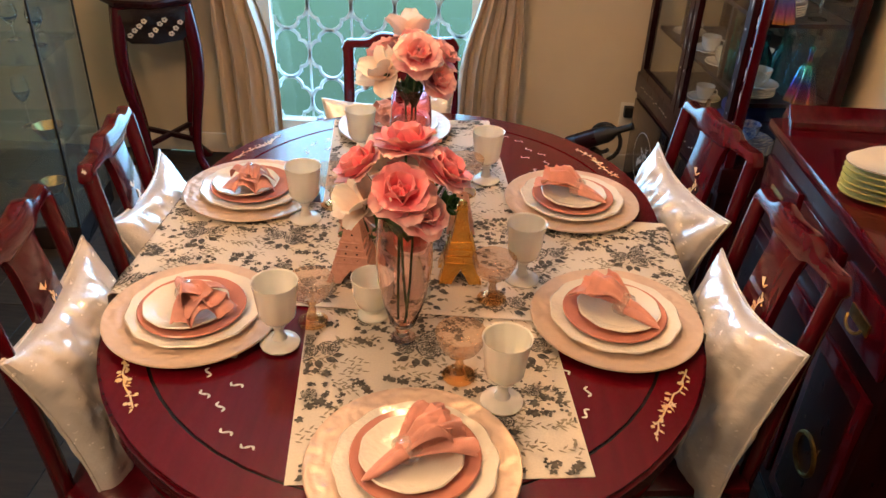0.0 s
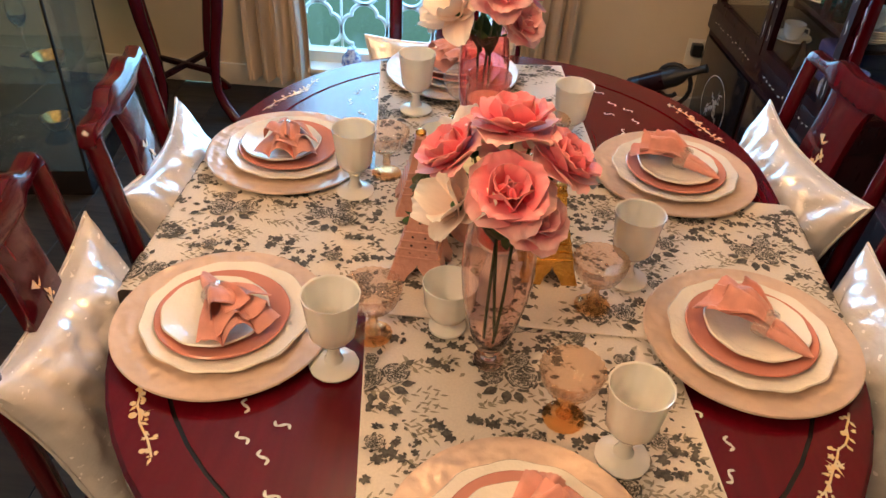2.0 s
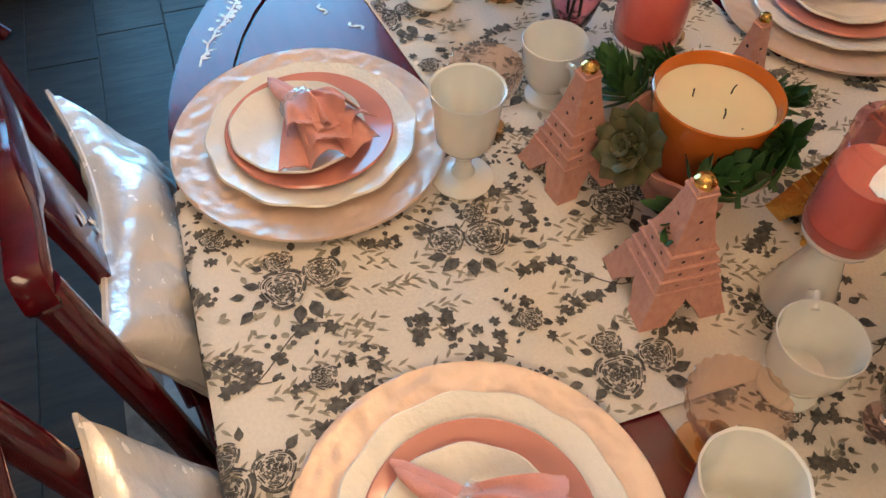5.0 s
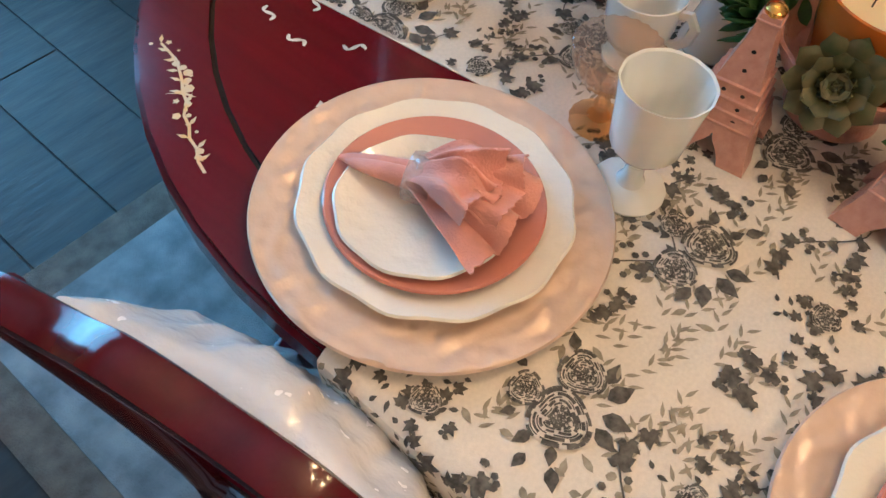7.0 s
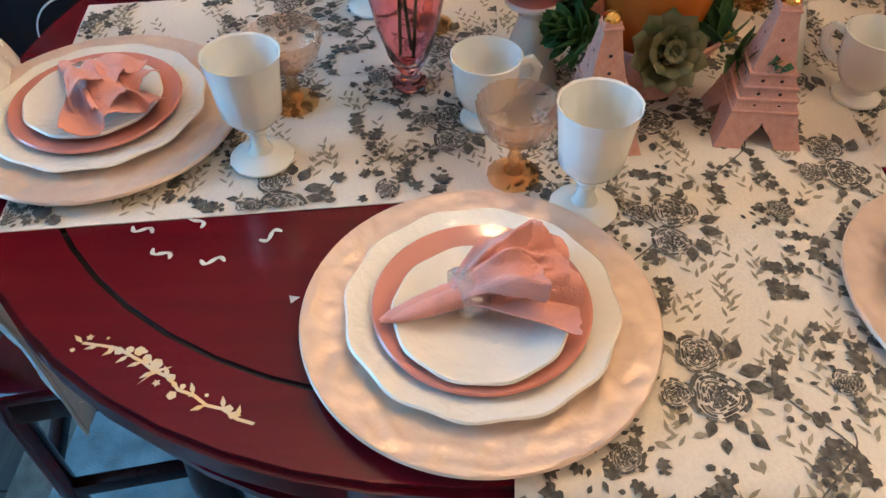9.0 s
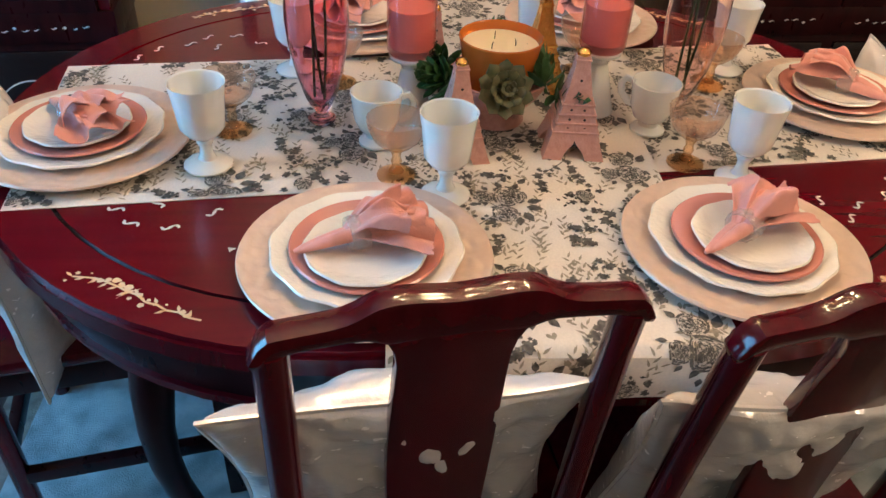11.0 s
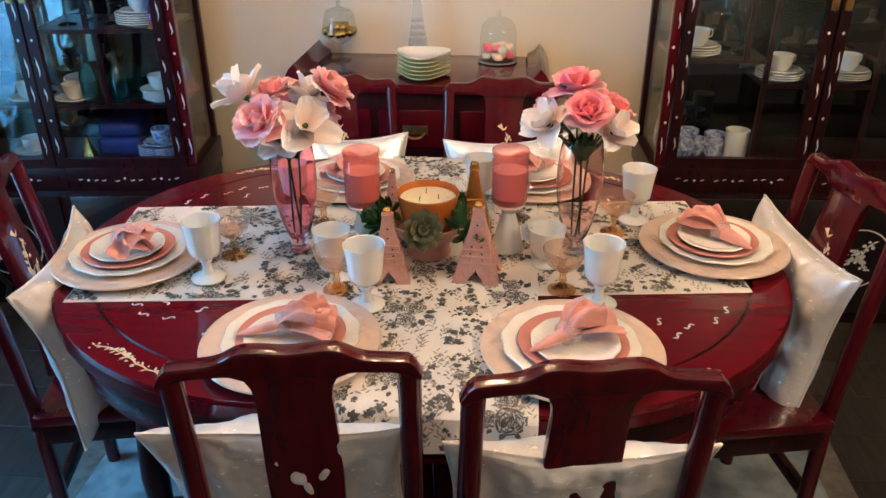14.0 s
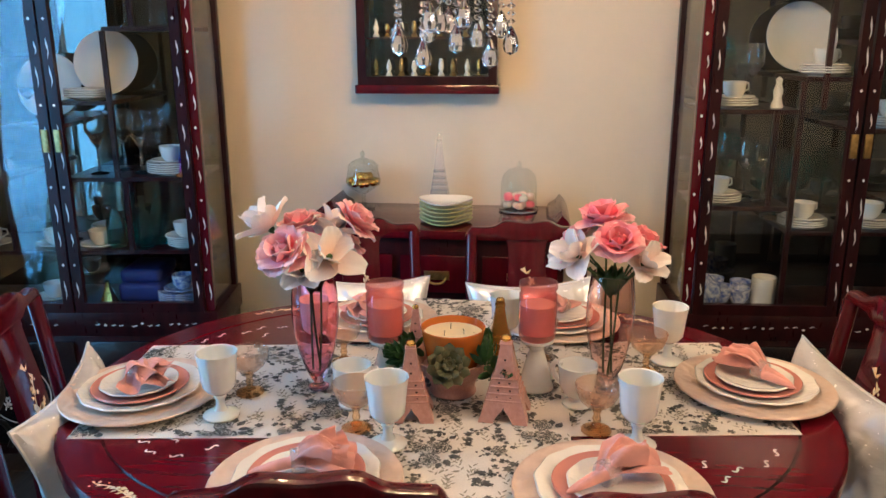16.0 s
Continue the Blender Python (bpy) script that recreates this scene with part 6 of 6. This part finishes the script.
g = part("pane", box(W_ - 0.06, 0.003, H_ - 0.09, (0, 0.012, 0.06)), CLEAR, wc, smooth=False)
g.visible_shadow = False
for z in (0.19, 0.33, 0.47):
    part("shelf", box(W_ - 0.062, 0.07, 0.006, (0, 0.06, z)), DARKWOOD, wc)
wc.matrix_world = WB
for k in range(26):
    z = (0.0605, 0.1965, 0.3365)[k % 3]
    rnd = random.Random(k)
    o = single("miniature", lathe([(0.0, 0.0), (0.012, 0.0), (0.013, 0.004), (0.006, 0.016), (0.011, 0.03), (0.007, 0.042 + 0.02 * rnd.random()), (0.0, 0.05 + 0.02 * rnd.random())], 12), (GOLD, PORC, BRASS, PORC)[k % 4], "tiny collectible figure on a case shelf", "miniature", "miniatures in the case")
    o.matrix_world = WB @ pose(-0.19 + 0.047 * (k // 3) + rnd.uniform(-0.006, 0.006), 0.055 + rnd.uniform(-0.015, 0.015), z)

# ---- by the window: plant stand, curio, wine holder, socket ----
PS = pose(-1.31, 3.24, 0, 0, 0, 25) @ Matrix.Diagonal((1, 1, 0.90, 1))
ps = thing("plant_stand", "tall dark rosewood plant stand with pearl blossoms", "plant stand")
part("top", lathe([(0.0, 0.9), (0.19, 0.9), (0.2, 0.91), (0.2, 0.925), (0.19, 0.935), (0.0, 0.935)], 8), DARKWOOD, ps)
for k in range(4):
    pts, rad = [], []
    for q in range(15):
        v = q / 14
        r = 0.178 + 0.032 * math.sin(v * 5.65) + 0.075 * (max(0, v - 0.8) / 0.2) ** 2
        pts.append((r, 0, 0.9 * (1 - v)))
        rad.append(0.032 - 0.016 * v + 0.012 * max(0, v - 0.85) * 5)
    own = sweep(pts, rad, 10)
    own.transform(pose(0, 0, 0, 0, 0, 90 * k + 45))
    lg = part("leg", own, ROSEWOOD, ps)
    ap = prism([(-0.13, 0.90), (-0.15, 0.80), (-0.1, 0.745), (0.0, 0.735), (0.1, 0.745), (0.15, 0.80), (0.13, 0.90)], 0.02, 0.003)
    ap.transform(pose(0, 0, 0, 0, 0, 90 * k) @ pose(0, -0.15, 0))
    a_ = part("apron", ap, BLACKLAC, ps)
    bm = bmesh.new()
    rnd = random.Random(k)
    for q in range(11):
        cx, cz = -0.1 + 0.02 * q, 0.78 + 0.022 * (q % 4) + rnd.uniform(-0.006, 0.006)
        for pz in range(5):
            t = 2 * math.pi * pz / 5
            px_, pz_ = cx + 0.0075 * math.cos(t), cz + 0.0075 * math.sin(t)
            bm.faces.new([bm.verts.new((px_ + 0.0055 * math.cos(s2), -0.1608, pz_ + 0.0055 * math.sin(s2))) for s2 in [1.257 * z2 for z2 in range(5)]])
    bm.transform(pose(0, 0, 0, 0, 0, 90 * k))
    tagged(part("blossom_inlay", bm, PEARLW, a_, "pale pearl blossoms", False), kind="stuff")
bm = bmesh.new()
for k in range(2):
    own = box(0.30, 0.022, 0.022, (0, 0, 0.21 + 0.0005 * k), 0.004)
    own.transform(pose(0, 0, 0, 0, 0, 90 * k + 45))
    part("stretcher", own, DARKWOOD, ps)
ps.matrix_world = PS

cu = thing("curio_cabinet", "tall clear glass curio cabinet with crystal pieces", "cabinet")
CU = pose(-1.765, 2.70, 0, 0, 0, 8)
cw, cd, chh = 0.62, 0.42, 1.85
part("base", box(cw, cd, 0.10, (0, 0, 0), 0.006), BLACKLAC, cu)
part("roof", box(cw, cd, 0.05, (0, 0, chh), 0.006), BLACKLAC, cu)
for sx in (-1, 1):
    g = part("pane", box(0.005, cd - 0.02, chh - 0.1, (sx * (cw / 2 - 0.006), 0, 0.1)), GREENPANE, cu, smooth=False)
    g.visible_shadow = False
    g = part("pane", box(cw - 0.03, 0.005, chh - 0.1, (0, sx * (cd / 2 - 0.006), 0.1)), GREENPANE, cu, smooth=False)
    for sy in (-1, 1):
        part("edge_strip", box(0.007, 0.007, chh - 0.1, (sx * (cw / 2 - 0.004), sy * (cd / 2 - 0.004), 0.1)), BLACKP, cu)
for z in (0.42, 0.74, 1.06, 1.38):
    part("shelf", box(cw - 0.03, cd - 0.03, 0.007, (0, 0, z), 0.001), GREENPANE, cu, "clear glass shelf", False)
cu.matrix_world = CU
for k in range(20):
    rnd = random.Random(k + 40)
    z = (0.101, 0.4275, 0.7475, 1.0675)[k % 4]
    x, y = -0.23 + 0.115 * (k // 4), rnd.uniform(-0.1, 0.1)
    if k % 5 == 2:
        o = single("bowl", lathe([(0.0, 0.0), (0.025, 0.0), (0.03, 0.006), (0.055, 0.05), (0.052, 0.05), (0.026, 0.01), (0.0, 0.008)], 28, 0.03, 8), BRASS, "small amber-gold bowl in the glass curio", "bowl", "curio pieces")
        o.matrix_world = CU @ pose(x, y, z)
    else:
        wineglass(CU @ pose(x, y, z), CRYSTAL, "clear crystal stemmed glass in the curio", 0.12 + 0.09 * rnd.random(), 0.03)

wh = thing("wine_holder", "black wrought wine bottle holder on the floor", "bottle holder")
WHM = pose(0.60, 3.14, 0, 0, 0, -20)
part("foot", lathe([(0.0, 0.0), (0.075, 0.0), (0.08, 0.008), (0.05, 0.03), (0.03, 0.07), (0.028, 0.12), (0.05, 0.18), (0.055, 0.24), (0.03, 0.28), (0.0, 0.29)], 28), BLACKP, wh)
part("scroll", sweep([(0.04 + 0.075 * math.cos(a) * (1 - a / 12), 0.0, 0.33 + 0.085 * math.sin(a) * (1 - a / 14)) for a in [0.35 * q - 1.2 for q in range(20)]], 0.009, 8), BLACKP, wh)
part("arm", sweep([(0.0, 0, 0.26), (0.05, 0, 0.24), (0.1, 0, 0.2), (0.13, 0.0, 0.14), (0.11, 0, 0.1)], 0.01, 8), BLACKP, wh)
wh.matrix_world = WHM
wb = thing("wine_bottle", "dark wine bottle lying in a black holder", "bottle")
part("glass", lathe([(0.0, 0.0), (0.036, 0.0), (0.038, 0.006), (0.038, 0.18), (0.03, 0.205), (0.015, 0.23), (0.014, 0.29), (0.016, 0.292), (0.016, 0.3), (0.0, 0.3)], 28), BLACKP, wb)
part("label", lathe([(0.0384, 0.05), (0.0388, 0.05), (0.0388, 0.14), (0.0384, 0.14)], 28), DARKWOOD, wb, "dark paper label")
wb.matrix_world = WHM @ pose(0.0, -0.02, 0.34, 0, 62, 0) @ pose(0, 0, -0.12)
so = thing("wall_socket", "white wall socket with a black plug in it", "socket")
part("plate", box(0.075, 0.006, 0.115, (0, -0.003, -0.057), 0.002), TRIM, so)
part("plug", box(0.045, 0.035, 0.05, (0, -0.0235, -0.005), 0.005), BLACKP, so, "black plug")
so.matrix_world = pose(0.80, WALL_N, 0.31)
sill = thing("sill_ornament", "small painted ceramic bird ornament on the window sill", "ornament")
part("body", lathe([(0.0, 0.0), (0.03, 0.0), (0.045, 0.02), (0.04, 0.05), (0.02, 0.075), (0.018, 0.09), (0.0, 0.1)], 24), BLUEW, sill)
sill.matrix_world = pose(-0.66, WALL_N - 0.02, WIN[2] + 0.001)

# ---- chandelier ----
cdl = thing("chandelier", "crystal chandelier with hanging drops above the table", "chandelier")
part("stem", lathe([(0.0, 0.0), (0.01, 0.0), (0.012, 0.05), (0.035, 0.1), (0.02, 0.16), (0.03, 0.2), (0.008, 0.24), (0.007, 0.72), (0.0, 0.72)], 24, at=(0, 0, 1.68)), BRASS, cdl)
part("ceiling_rose", lathe([(0.0, 0.0), (0.02, 0.0), (0.06, 0.035), (0.065, 0.05), (0.0, 0.05)], 32, at=(0, 0, CEIL - 0.05)), BRASS, cdl)
part("crystal_ring", sweep([(0.14 * math.cos(a), 0.14 * math.sin(a), 1.70) for a in [2 * math.pi * q / 48 for q in range(49)]], 0.008, 8, cap=False), BRASS, cdl)
for i in range(5):
    a = radians(72 * i + 20)
    ca, sa = math.cos(a), math.sin(a)
    part("arm", sweep([(r * ca, r * sa, z) for r, z in ((0.012, 1.76), (0.06, 1.71), (0.13, 1.69), (0.19, 1.715), (0.22, 1.76))], 0.006, 8), BRASS, cdl)
    h = part("candle_cup", lathe([(0.0, 0.0), (0.03, 0.006), (0.034, 0.012), (0.012, 0.016), (0.011, 0.05), (0.0, 0.05)], 24, at=(0.22 * ca, 0.22 * sa, 1.758)), CRYSTAL, cdl)
    part("bulb", lathe([(0.0, 0.0), (0.008, 0.002), (0.011, 0.016), (0.007, 0.032), (0.0, 0.045)], 16, at=(0.22 * ca, 0.22 * sa, 1.8085)), BULB, cdl, "glowing candle bulb")


bead0 = pend0 = None
for i, (x, y, zl) in enumerate(((0.0, 0.056, 1.435), (-0.04, 0.095, 1.46), (0.05, 0.03, 1.50), (-0.02, -0.01, 1.463), (-0.05, -0.075, 1.437), (0.02, -0.11, 1.46), (0.09, 0.06, 1.48), (0.1, -0.04, 1.47), (0.06, -0.09, 1.49), (-0.1, 0.03, 1.50), (-0.09, -0.03, 1.505), (0.03, 0.11, 1.475), (0.12, 0.02, 1.50))):
    if pend0 is None:
        pend0 = part("pendant", lathe([(0.0, 0.0), (0.013, 0.007), (0.0165, 0.019), (0.013, 0.033), (0.005, 0.05), (0.0, 0.056)], 10), CRYSTAL, cdl, smooth=False)
        pend0.matrix_basis = pose(x, y + 0.02, zl)
    else:
        again(pend0, cdl, pose(x, y + 0.02, zl, 0, 0, 37 * i))
    z = zl + 0.0565
    while z < 1.70:
        if bead0 is None:
            bead0 = part("bead", lathe([(0.0, 0.0), (0.0085, 0.0055), (0.0085, 0.0075), (0.0, 0.013)], 8), CRYSTAL, cdl, smooth=False)
            bead0.matrix_basis = pose(x, y + 0.02, z)
        else:
            again(bead0, cdl, pose(x, y + 0.02, z, 0, 0, 29 * i))
        z += 0.0142
cdl.matrix_world = pose(CH[0], CH[1], 0)

# ---- floor planks, laid last ----
plank_mesh = {}
n_plank = 0
rnd = random.Random(12)
PW, PLN = 0.195, 1.2
rows = int((WALL_E - WALL_W) / PW) + 1
tail = []
for i in range(rows):
    x0 = WALL_W + i * PW
    wd = min(PW, WALL_E - x0) - 0.003
    y = WALL_S - rnd.random() * PLN
    while y < WALL_N:
        a, b = max(y, WALL_S), min(y + PLN, WALL_N)
        if b - a > 0.05 and wd > 0.02:
            key = (round(wd, 3), round(b - a, 3))
            if key not in plank_mesh:
                o = part("plank", box(wd, b - a - 0.003, 0.006, (0, 0, 0), 0.0012, 1), PLANK, floor, smooth=False)
                plank_mesh[key] = o
            else:
                o = again(plank_mesh[key], floor, Matrix())
            o.matrix_basis = pose(x0 + PW / 2, (a + b) / 2, -0.006)
        y += PLN
